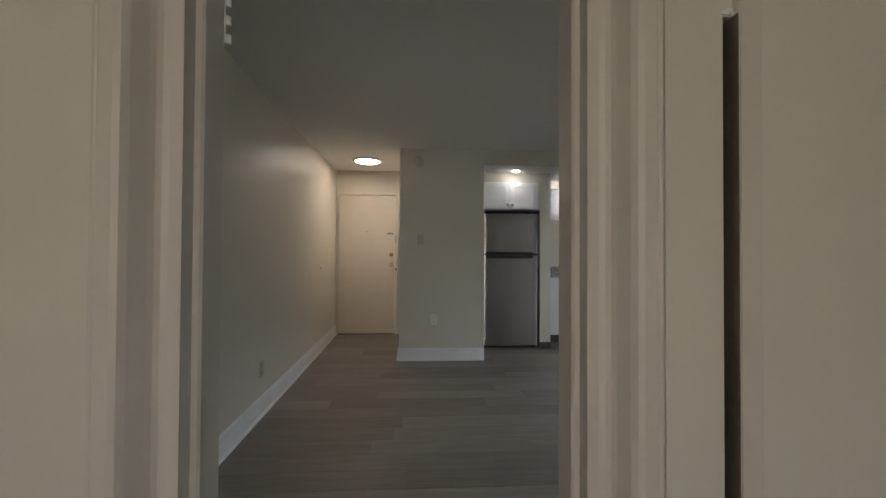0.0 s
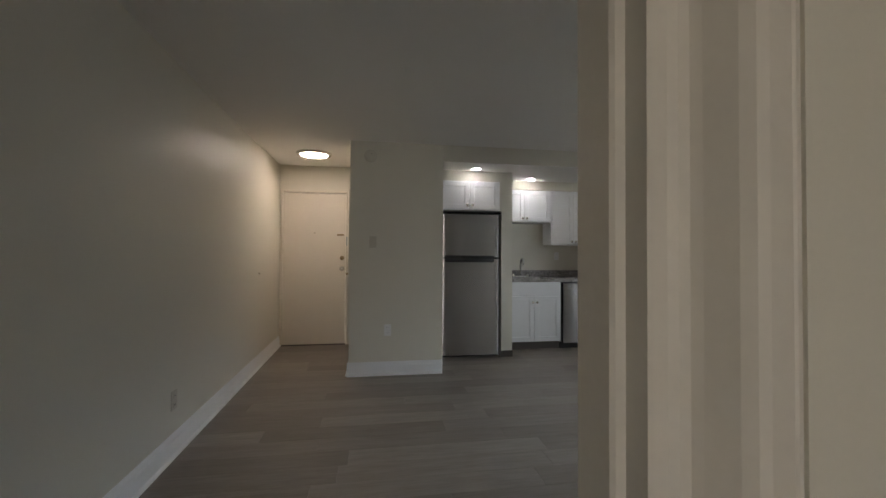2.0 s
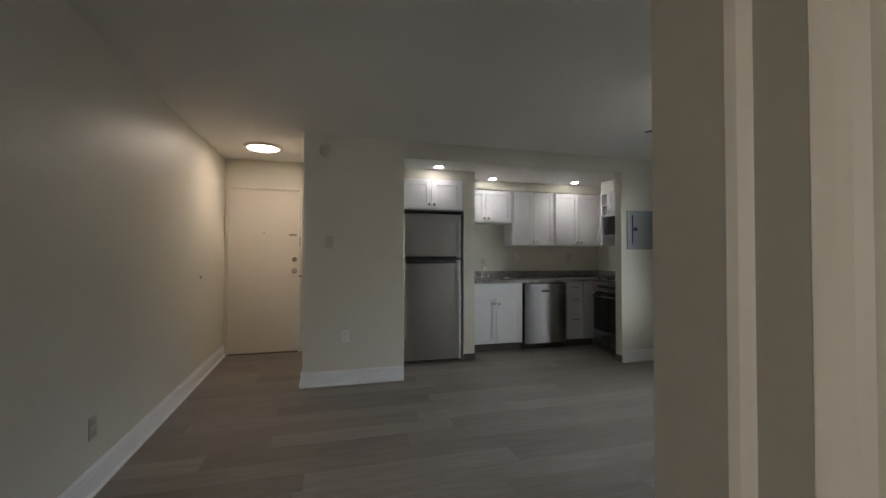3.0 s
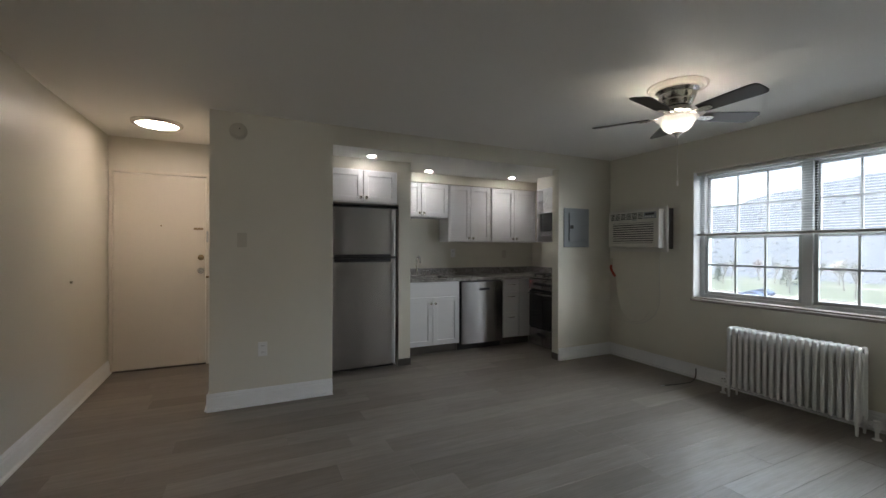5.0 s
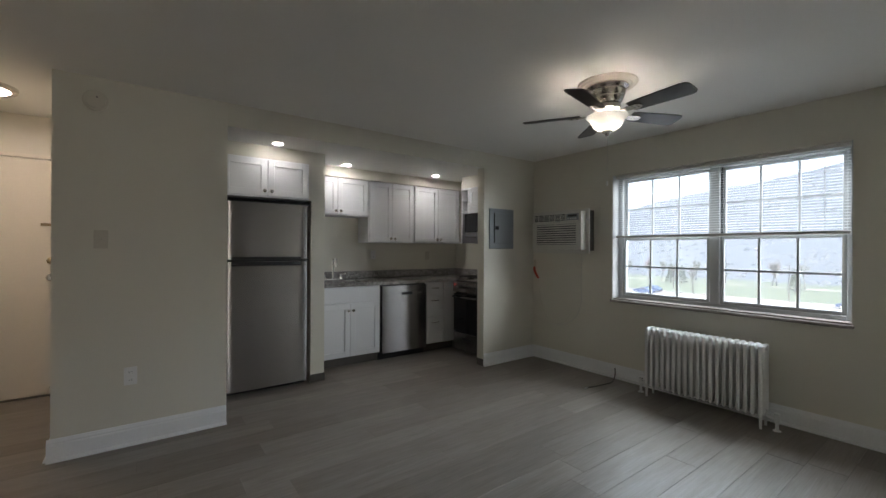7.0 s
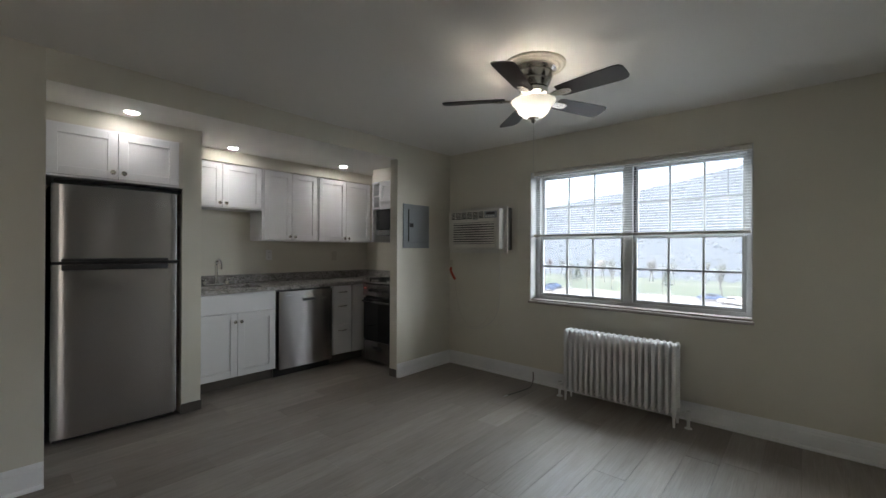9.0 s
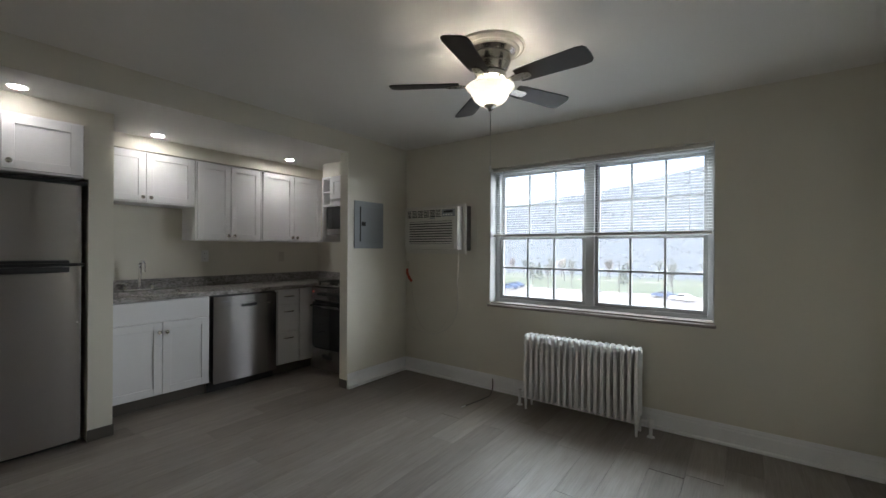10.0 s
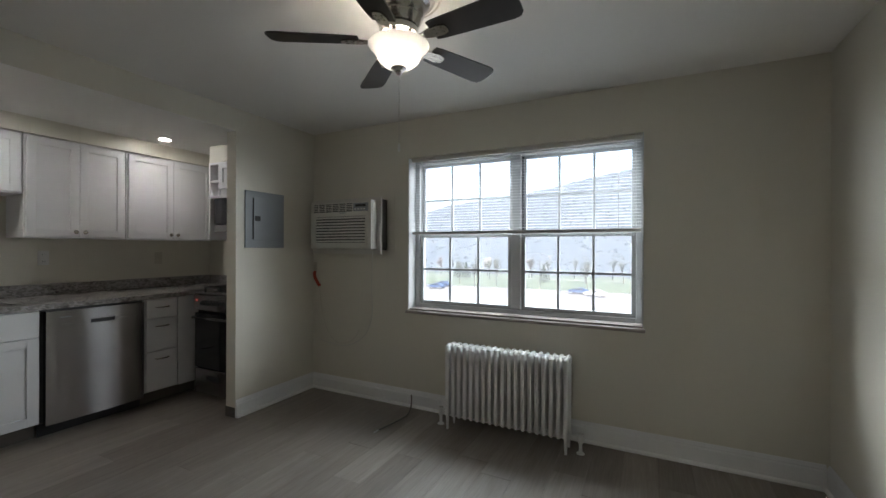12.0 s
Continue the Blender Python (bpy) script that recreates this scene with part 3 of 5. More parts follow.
part("basin", boxes((SKX0 - 0.012, SKX1 + 0.012, SKY0 - 0.012, SKY1 + 0.012, 0.715, 0.722), (SKX0 - 0.012, SKX0 - 0.002, SKY0, SKY1, 0.722, 0.871), (SKX1 + 0.002, SKX1 + 0.012, SKY0, SKY1, 0.722, 0.871), (SKX0 - 0.012, SKX1 + 0.012, SKY0 - 0.012, SKY0 - 0.002, 0.722, 0.871), (SKX0 - 0.012, SKX1 + 0.012, SKY1 + 0.002, SKY1 + 0.012, 0.722, 0.871)), M_STEEL, sink)
part("drain", lathe(bmesh.new(), [(0, 0.003), (0.03, 0.003), (0.042, 0.0)], (2.145, 5.8, 0.7225)), M_CHROME, sink, "", True)

tap = thing("faucet", (2.15, 6.06, CT), "chrome two-handle gooseneck faucet", "faucet")
part("base_plate", boxes((2.03, 2.27, 6.035, 6.09, CT + 0.0005, CT + 0.016), bev=0.006, seg=2), M_CHROME, tap, "", True)
neck = [(2.15, 6.06, CT + 0.016), (2.15, 6.06, CT + 0.17)]
neck += [(2.15, 6.005 + 0.055 * math.cos(a), CT + 0.2 + 0.06 * math.sin(a)) for a in (math.pi * i / 10 for i in range(11))]
neck.append((2.15, 5.95, CT + 0.165))
part("spout", tube(bmesh.new(), neck, 0.013, 12), M_CHROME, tap, "", True)
for hx, s in ((2.05, -1), (2.25, 1)):
    bm = lathe(bmesh.new(), [(0.021, 0), (0.02, 0.02), (0.013, 0.028), (0.013, 0.045), (0.016, 0.05), (0.0, 0.056)], (hx, 6.06, CT + 0.016))
    part("handle", tube(bm, [(hx, 6.06, CT + 0.062), (hx + s * 0.03, 6.055, CT + 0.066), (hx + s * 0.065, 6.045, CT + 0.07)], 0.006), M_CHROME, tap, "", True)

# stove, faces the sink side of the kitchen
stove = thing("gas_stove", (3.8, 5.155, 0), "stainless gas stove with black oven door", "stove")
TX, TY0, TY1 = 3.475, 4.90, 5.41
part("body", boxes((TX + 0.03, 4.12, TY0, TY1, 0.03, 0.895), bev=0.003), M_BLACK, stove)
part("storage_drawer", boxes((TX, TX + 0.0295, TY0, TY1, 0.045, 0.258), bev=0.004), M_STEEL, stove, "brushed steel lower drawer")
part("drawer_grip", boxes((TX - 0.004, TX - 0.0005, 5.08, 5.24, 0.165, 0.205), bev=0.0015), M_BLACK, stove)
od = part("oven_door", boxes((TX, TX + 0.0295, TY0, TY1, 0.266, 0.735), bev=0.004), M_DARKGLASS, stove, "black glass oven door")
part("oven_window", boxes((TX - 0.003, TX - 0.0005, TY0 + 0.08, TY1 - 0.08, 0.40, 0.61), bev=0.001), M_DARKGLASS, od)
part("door_handle", tube(bmesh.new(), [(TX, TY0 + 0.03, 0.70), (TX - 0.04, TY0 + 0.035, 0.70), (TX - 0.042, (TY0 + TY1) / 2, 0.70), (TX - 0.04, TY1 - 0.035, 0.70), (TX, TY1 - 0.03, 0.70)], 0.011, 10), M_STEEL, od, "steel bar handle", True)
part("control_panel", boxes((TX - 0.012, TX + 0.0295, TY0, TY1, 0.757, 0.888), bev=0.005), M_STEEL, stove, "steel knob panel")
for i in range(5):
    ky = TY1 - 0.15 - i * 0.075
    part("control_knob", lathe(bmesh.new(), [(0.021, 0), (0.021, 0.008), (0.017, 0.012), (0.015, 0.03), (0.0, 0.031)], (TX - 0.0125, ky, 0.825), "X", 18), M_BLACK, stove, "black burner knob", True)
part("indicator_light", boxes((TX - 0.0145, TX - 0.0125, TY1 - 0.058, TY1 - 0.036, 0.839, 0.847)), M_LED, stove, "red indicator light")
part("cooktop", boxes((TX - 0.012, 4.12, TY0, TY1, 0.896, 0.912), bev=0.004), M_STEEL, stove)
for gy in (TY0 + 0.125, TY1 - 0.125):
    for gx in (3.65, 3.93):
        bm = lathe(bmesh.new(), [(0.045, 0), (0.045, 0.012), (0.03, 0.018), (0, 0.018)], (gx, gy, 0.9125), seg=16)
        part("burner", bm, M_IRON, stove, "", True)
    bm = bmesh.new()
    for gx in (3.55, 3.79, 4.03):
        box(bm, gx - 0.005, gx + 0.005, gy - 0.105, gy + 0.105, 0.936, 0.947, 0.002)
    for off in (-0.1, 0.0, 0.1):
        box(bm, 3.55, 4.03, gy + off - 0.005, gy + off + 0.005, 0.937, 0.948, 0.002)
    for gx in (3.555, 4.025):
        for off in (-0.1, 0.1):
            box(bm, gx - 0.006, gx + 0.006, gy + off - 0.006, gy + off + 0.006, 0.9125, 0.94)
    part("grate", bm, M_IRON, stove, "black cast iron grate")

# fridge
fr = thing("refrigerator", (1.25, 5.7, 0), "stainless top-freezer refrigerator with black cabinet sides", "refrigerator")
FX0, FX1, FF = 0.885, 1.583, 5.245
part("cabinet", boxes((FX0 + 0.005, FX1 + 0.012, FF + 0.075, 6.05, 0.045, 1.695), bev=0.004), M_BLACK, fr)
part("hinge_cap", boxes((FX0 + 0.01, FX1 + 0.03, FF + 0.02, 5.5, 1.696, 1.722), bev=0.004), M_BLACK, fr, "black top trim")
curve = []
for i in range(33):
    u = (1 - math.cos(math.pi * i / 32)) / 2
    w = abs(2 * u - 1)
    curve.append((FX0 + (FX1 - FX0) * u, FF + 0.006 * w ** 2 + 0.011 * w ** 6))
for nm, z0, z1 in (("freezer_door", 1.185, 1.69), ("fridge_door", 0.034, 1.165)):
    d = part(nm, slab(bmesh.new(), curve + [(FX1, FF + 0.074), (FX0, FF + 0.074)], z0, z1), M_STEEL, fr, "brushed steel door", True)
    if nm == "freezer_door":
        part("handle", boxes((FX0 + 0.045, FX1 - 0.065, FF - 0.026, FF - 0.001, 1.186, 1.206), bev=0.006, seg=2), M_BLACK, d, "black full-width grip", True)
    else:
        part("handle", boxes((FX0 + 0.045, FX1 - 0.065, FF - 0.026, FF - 0.001, 1.128, 1.164), bev=0.006, seg=2), M_BLACK, d, "black full-width grip", True)
        part("lock_screw", lathe(bmesh.new(), [(0.007, 0), (0.006, 0.003), (0, 0.004)], (FX1 - 0.02, FF + 0.011, 0.80), "Y", 12), M_CHROME, d, "", True)
part("hinge_gap", boxes((FX0 + 0.004, FX1 + 0.02, FF + 0.028, FF + 0.073, 1.1655, 1.1845)), M_BLACK, fr)
part("base_grille", boxes((FX0 + 0.01, FX1 - 0.01, FF + 0.055, FF + 0.074, 0.006, 0.0335)), M_BLACK, fr)
for x in (FX0 + 0.06, FX1 - 0.06):
    part("foot", cyl(bmesh.new(), (x, FF + 0.09, 0.0005), (x, FF + 0.09, 0.045), 0.018), M_BLACK, fr)
for x in (FX0 + 0.06, FX1 - 0.06):
    part("foot", cyl(bmesh.new(), (x, 5.98, 0.0005), (x, 5.98, 0.045), 0.018), M_BLACK, fr)


def downlight(x, y, lens):
    z = SOF + (SOFB - SOF) * (y - W) / (BACK - W)
    d = thing("recessed_downlight", (x, y, z), "small round white recessed downlight, switched on", "downlight", "kitchen downlights")
    part("trim_ring", lathe(bmesh.new(), [(0.052, -0.0005), (0.052, -0.004), (0.048, -0.006), (0.041, -0.005), (0.040, -0.0005)], (x, y, z)), M_PLATE, d, "", True)
    part("lens", lathe(bmesh.new(), [(0.040, -0.003), (0.037, -0.007), (0.028, -0.0085), (0, -0.009)], (x, y, z)), lens, d, "glowing lens", True)


for x, y, lens in ((1.26, 5.06, M_SPOTDIM), (2.165, 5.70, M_SPOT), (3.34, 5.62, M_SPOT)):
    downlight(x, y, lens)


# ---- entry hall ----
door = tagged(part("door_1", boxes((DL + 0.004, DR - 0.005, BACK - 0.002, BACK + 0.04, 0.014, DT - 0.009), bev=0.002), M_DOOR), "closed cream painted flush entry door", "door", kind="structure")
base_of[door] = Vector((0, 0, 0))
for x0, x1, z0, z1 in ((DL - 0.028, DL, 0.0005, DT + 0.028), (DR, DR + 0.028, 0.0005, DT + 0.028), (DL, DR, DT, DT + 0.028)):
    part("frame", boxes((x0, x1, BACK - 0.016, BACK + 0.13, z0, z1), bev=0.002), M_DOOR, door)
yd = BACK - 0.0022
part("deadbolt", lathe(bmesh.new(), [(0.03, 0), (0.03, 0.006), (0.022, 0.012), (0.012, 0.02), (0, 0.021)], (-0.318, yd, 1.165), "Y", 20), M_BRASS, door, "aged metal deadbolt", True)
part("knob", lathe(bmesh.new(), [(0.033, 0), (0.033, 0.004), (0.012, 0.009), (0.011, 0.03), (0.024, 0.038), (0.028, 0.05), (0.022, 0.062), (0, 0.066)], (-0.32, yd, 1.02), "Y", 20), M_NICKEL, door, "round metal door knob", True)
part("mail_plate", boxes((-0.385, -0.295, yd - 0.01, yd, 1.465, 1.488), bev=0.003), M_BRASS, door, "small dark metal plate")
part("peephole", lathe(bmesh.new(), [(0.008, 0), (0.007, 0.004), (0, 0.003)], (-0.68, yd, 1.5), "Y", 12), M_BRASS, door, "", True)
for z in (1.78, 0.25):
    part("hinge", cyl(bmesh.new(), (DL - 0.004, BACK - 0.023, z - 0.05), (DL - 0.004, BACK - 0.023, z + 0.05), 0.007, seg=10), M_DOOR, door, "painted hinge")
part("strike_plate", boxes((DR + 0.004, DR + 0.022, BACK - 0.03, BACK - 0.0165, 1.33, 1.45), bev=0.002), M_ALU, door, "metal strike on the frame")
part("latch_lever", tube(bmesh.new(), [(DR + 0.013, BACK - 0.017, 0.955), (DR + 0.013, BACK - 0.055, 0.955), (DR + 0.035, BACK - 0.065, 0.955)], 0.013), M_BRASS, door, "aged metal latch", True)
part("threshold", boxes((DL, DR, BACK - 0.02, BACK + 0.12, 0.0005, 0.0105)), M_COVE, door, "dark threshold")
part("door_stop", tube(bmesh.new(), [(DR - 0.06, yd, 0.07), (DR - 0.06, yd - 0.04, 0.07), (DR - 0.06, yd - 0.055, 0.05)], 0.008), M_DOOR, door, "", True)

HZ = CEIL + (HALL - CEIL) * (5.385 - W) / (6.4 - W) + 0.004
hl = thing("flush_ceiling_light", (-0.575, 5.385, HZ), "round flush ceiling light with a metal rim, switched on", "ceiling light")
part("rim", lathe(bmesh.new(), [(0.0, -0.0005), (0.192, -0.0005), (0.195, -0.012), (0.192, -0.026), (0.180, -0.034), (0.160, -0.034), (0.156, -0.028)], (-0.575, 5.385, HZ), seg=48), M_NICKEL, hl, "brushed metal rim", True)
part("diffuser", lathe(bmesh.new(), [(0.1555, -0.026), (0.150, -0.032), (0.10, -0.034), (0, -0.0345)], (-0.575, 5.385, HZ), seg=48), M_HALLLAMP, hl, "glowing white diffuser", True)

sd = thing("smoke_detector", (0.076, W - 0.001, 2.20), "round white smoke detector on the wall", "smoke detector")
part("base", lathe(bmesh.new(), [(0.065, 0), (0.065, 0.012), (0.058, 0.018), (0.0, 0.018)], (0.076, W - 0.0005, 2.20), "Y", 28), M_BEIGEPLATE, sd, "", True)
part("cover", lathe(bmesh.new(), [(0.052, 0.0185), (0.05, 0.032), (0.03, 0.04), (0, 0.041)], (0.076, W - 0.0005, 2.20), "Y", 28), M_BEIGEPLATE, sd, "", True)
part("sensor_dot", lathe(bmesh.new(), [(0.005, 0.0395), (0.004, 0.043), (0, 0.0435)], (0.084, W - 0.0005, 2.215), "Y", 10), M_BLACK, sd)


def wall_plate(name, c, axis, label, material, sockets, h=0.115, w=0.07):
    """A cover plate on a wall: axis 'y' faces -y, 'x' faces +x."""
    t = thing(name, c, label, "outlet" if sockets else "switch")
    x, y, z = c

    def put(u0, u1, d0, d1, z0, z1, bev):
        return boxes((x + u0, x + u1, y - d1, y - d0, z + z0, z + z1), bev=bev) if axis == "y" else boxes((x + d0, x + d1, y + u0, y + u1, z + z0, z + z1), bev=bev)
    part("plate", put(-w / 2, w / 2, 0.0005, 0.006, -h / 2, h / 2, 0.002), material, t)
    if sockets:
        for s in (-0.027, 0.027):
            so = part("socket", put(-0.017, 0.017, 0.0062, 0.009, s - 0.016, s + 0.016, 0.003), material, t)
            for u in (-0.007, 0.007):
                part("slot", put(u - 0.0012, u + 0.0012, 0.0091, 0.0096, s - 0.005, s + 0.006, 0), M_BLACK, so)
    else:
        part("toggle", put(-0.005, 0.005, 0.0062, 0.017, -0.009, 0.011, 0.002), material, t)
    return t


wall_plate("wall_outlet", (0.256, W, 0.448), "y", "white duplex outlet on the wall block", M_PLATE, True)
wall_plate("light_switch", (0.104, W, 1.335), "y", "painted light switch plate on the wall block", M_BEIGEPLATE, False)
wall_plate("wall_outlet", (2.76, BACK, 1.205), "y", "white duplex outlet above the counter", M_PLATE, True)
wall_plate("blank_plate", (3.62, BACK, 1.19), "y", "painted blank plate above the counter", M_BEIGEPLATE, False)
wall_plate("wall_outlet", (-1.049, 3.21, 0.33), "x", "white outlet low on the long wall", M_BEIGEPLATE, True)

# small stub on the long wall, door bumper
bp = thing("door_bumper", (-1.097, 5.16, 1.0), "small painted door bumper on the wall", "door bumper")
part("stub", lathe(bmesh.new(), [(0.010, -0.012), (0.010, 0.003), (0.006, 0.008), (0, 0.009)], (-1.097, 5.16, 1.0), "X", 14), M_BEIGEPLATE, bp, "", True)


# ---- living room ----
pn = thing("breaker_panel", (3.60, W, 1.29), "grey metal electrical breaker panel on the wall", "breaker panel")
part("cover", boxes((3.412, 3.79, W - 0.012, W - 0.0005, 1.292, 1.742), bev=0.003), M_GREY, pn)
part("door", boxes((3.485, 3.775, W - 0.018, W - 0.0123, 1.352, 1.692), bev=0.002), M_GREY, pn)
part("latch", boxes((3.493, 3.545, W - 0.022, W - 0.0182, 1.505, 1.545), bev=0.002), M_BLACK, pn, "black latch")
part("hinge", boxes((3.478, 3.484, W - 0.020, W - 0.0125, 1.36, 1.685)), M_IRON, pn)

# air conditioner in its sleeve
ac = thing("air_conditioner", (XR, 4.21, 1.27), "ivory through-wall air conditioner with louvred front", "air conditioner")
AX = 3.965
part("sleeve", boxes((4.06, XR - 0.0005, 3.876, 4.56, 1.275, 1.70)), M_COVE, ac, "dark metal sleeve")
part("surround", boxes((4.04, 4.0595, 3.862, 3.90, 1.244, 1.715), (4.04, 4.0595, 4.56, 4.605, 1.244, 1.715), (4.04, 4.0595, 3.90, 4.56, 1.244, 1.284), (4.04, 4.0595, 3.90, 4.56, 1.690, 1.715), bev=0.001), M_ACBODY, ac, "painted board surround")
part("housing", boxes((AX + 0.02, 4.0598, 3.905, 4.555, 1.285, 1.689), bev=0.006), M_ACBODY, ac)
part("logo_bar", boxes((AX - 0.0012, AX - 0.0002, 4.17, 4.23, 1.584, 1.592)), M_GREY, ac)
part("front_frame", boxes((AX, AX + 0.0195, 3.905, 3.935, 1.287, 1.687), (AX, AX + 0.0195, 4.53, 4.555, 1.287, 1.687), (AX, AX + 0.0195, 3.935, 3.968, 1.323, 1.577), (AX, AX + 0.0195, 4.505, 4.53, 1.323, 1.577), (AX, AX + 0.0195, 3.935, 4.53, 1.300, 1.338), (AX, AX + 0.0195, 3.935, 4.53, 1.287, 1.293), (AX, AX + 0.0195, 3.935, 4.53, 1.560, 1.598), (AX, AX + 0.0195, 3.935, 4.53, 1.668, 1.687), (AX, AX + 0.0195, 4.09, 4.10, 1.598, 1.668), bev=0.002), M_ACBODY, ac)
part("recess", boxes((AX + 0.014, AX + 0.0198, 3.935, 4.53, 1.322, 1.668)), M_BLACK, ac)
for i in range(9):
    z = 1.349 + i * 0.0248
    bm = boxes((AX + 0.001, AX + 0.013, 3.966, 4.507, z - 0.0065, z + 0.0085), bev=0.002)
    part("louvre", bm, M_ACBODY, ac)
for i in range(4):
    z = 1.612 + i * 0.0145
    part("top_vane", boxes((AX + 0.002, AX + 0.012, 4.102, 4.528, z - 0.003, z + 0.003)), M_ACBODY, ac)
for i in range(5):
    y = 4.17 + i * 0.075
    part("vane_post", boxes((AX + 0.003, AX + 0.0125, y - 0.002, y + 0.002, 1.6, 1.666)), M_ACBODY, ac)
part("control_panel", boxes((AX + 0.001, AX + 0.013, 3.937, 4.088, 1.600, 1.666), bev=0.001), M_GREY, ac, "grey control panel")
part("display", boxes((AX - 0.001, AX + 0.0008, 3.96, 4.065, 1.635, 1.655)), M_BLACK, ac)
for i in range(4):
    y = 3.965 + i * 0.03
    part("button", boxes((AX - 0.0012, AX + 0.0008, y, y + 0.018, 1.610, 1.622), bev=0.0005), M_PLATE, ac)
cord = arc((AX + 0.05, 3.925, 1.286), (AX + 0.05, 3.93, 1.1), (AX + 0.07, 3.95, 0.93), 12) + arc((AX + 0.10, 3.965, 0.83), (XR - 0.02, 4.0, 0.70), (XR - 0.006, 4.06, 0.60), 8) + arc((XR - 0.006, 4.08, 0.56), (XR - 0.006, 4.20, 0.42), (XR - 0.006, 4.38, 0.42), 10) + [(XR - 0.006, 4.547, 0.435), (XR - 0.006, 4.62, 0.46)]
part("cord", tube(bmesh.new(), cord, 0.003, 6), M_ROPE, ac, "white power cord", True)

# patch of old plaster round the sleeve
setting("trim_wall_patch", boxes((XR - 0.003, XR - 0.0002, 3.80, 3.815, 1.25, 1.76), (XR - 0.003, XR - 0.0002, 3.815, 4.66, 1.745, 1.76)), M_WALL, "painted-over patch edge round the air conditioner", "trim")

# open junction box with a taped red wire
jb = thing("junction_box", (XR - 0.0005, 4.66, 1.10), "wall outlet box with a red plug and loose wire", "outlet")
part("plate", boxes((XR - 0.007, XR - 0.0005, 4.655, 4.69, 1.06, 1.16), bev=0.001), M_BEIGEPLATE, jb)
part("plug", tube(bmesh.new(), arc((XR - 0.012, 4.672, 1.07), (XR - 0.05, 4.66, 1.04), (XR - 0.03, 4.595, 0.945), 8), 0.0145, 10), M_RED, jb, "red plug sleeve", True)
part("wire", tube(bmesh.new(), arc((XR - 0.03, 4.595, 0.945), (XR - 0.012, 4.58, 0.5), (XR - 0.006, 4.40, 0.44), 14) + arc((XR - 0.006, 4.38, 0.438), (XR - 0.006, 4.22, 0.44), (XR - 0.006, 4.16, 0.58), 10), 0.0025, 6), M_BEIGEPLATE, jb, "thin painted wire", True)

# ---- window ----
FXW = XR + 0.115
win = tagged(part("window_1", boxes((FXW, FXW + 0.09, WY0 + 0.001, WY0 + 0.045, WZ0 + 0.012, WZ1 - 0.001), (FXW, FXW + 0.09, WY1 - 0.045, WY1 - 0.001, WZ0 + 0.012, WZ1 - 0.001), (FXW, FXW + 0.09, WY0 + 0.045, WY1 - 0.045, WZ1 - 0.04, WZ1 - 0.001), (FXW, FXW + 0.09, WY0 + 0.045, WY1 - 0.045, WZ0 + 0.012, WZ0 + 0.045),
                                    (FXW - 0.005, FXW + 0.09, 2.752, 2.826, WZ0 + 0.045, WZ1 - 0.04), bev=0.003), M_VINYL), "white twin double-hung window with grilles", "window", kind="structure")
base_of[win] = Vector((0, 0, 0))
for y0, y1 in ((WY0 + 0.046, 2.751), (2.827, WY1 - 0.046)):
    for lower in (True, False):
        x = FXW + (0.012 if lower else 0.047)
        z0, z1 = (WZ0 + 0.046, 1.405) if lower else (1.385, WZ1 - 0.041)
        st = 0.028
        s = part("sash", boxes((x, x + 0.03, y0, y0 + st, z0, z1), (x, x + 0.03, y1 - st, y1, z0, z1), (x, x + 0.03, y0 + st, y1 - st, z0, z0 + 0.028), (x, x + 0.03, y0 + st, y1 - st, z1 - 0.024, z1), bev=0.002), M_ALU if lower else M_VINYL, win)
        gy0, gy1, gz0, gz1 = y0 + st, y1 - st, z0 + 0.028, z1 - 0.024
        zm = (gz0 + gz1) / 2
        for k in (1, 2):
            ym = gy0 + (gy1 - gy0) * k / 3
            part("muntin", boxes((x + 0.006, x + 0.022, ym - 0.009, ym + 0.009, gz0, gz1), bev=0.002), M_ALU if lower else M_VINYL, s)
        part("muntin", boxes((x + 0.0055, x + 0.0225, gy0, gy1, zm - 0.009, zm + 0.009), bev=0.002), M_ALU if lower else M_VINYL, s)
        g = part("pane", boxes((x + 0.0135, x + 0.0145, gy0, gy1, gz0, gz1)), M_PANE, s)
        g.visible_shadow = False
        if lower:
            g = part("insect_screen", boxes((x + 0.052, x + 0.053, gy0, gy1, gz0, gz1)), M_SCREEN, win)
            g.visible_shadow = False
part("sill", boxes((XR - 0.025, FXW - 0.0005, WY0 - 0.012, WY1 + 0.012, WZ0 - 0.022, WZ0 + 0.0), bev=0.004), M_SILL, win, "dark stone window sill")
# thin black strip along the gap between mullion and right sash
part("gap_strip", boxes((FXW + 0.02, FXW + 0.06, 2.736, 2.7505, 1.41, WZ1 - 0.045)), M_BLACK, win, "black strip in the gap beside the mullion")
part("stool", boxes((XR + 0.02, FXW - 0.0005, WY0 + 0.002, WY1 - 0.002, WZ0 + 0.0005, WZ0 + 0.012), bev=0.002), M_SILL, win, "worn stone inner sill")
part("reveal", boxes((XR + 0.004, FXW - 0.0005, WY1 - 0.006, WY1 - 0.0008, WZ0 + 0.013, WZ1 - 0.002)), M_VINYL, win, "white painted reveal")
part("reveal", boxes((XR + 0.004, FXW - 0.0005, WY0 + 0.0008, WY0 + 0.006, WZ0 + 0.013, WZ1 - 0.002)), M_VINYL, win, "white painted reveal")

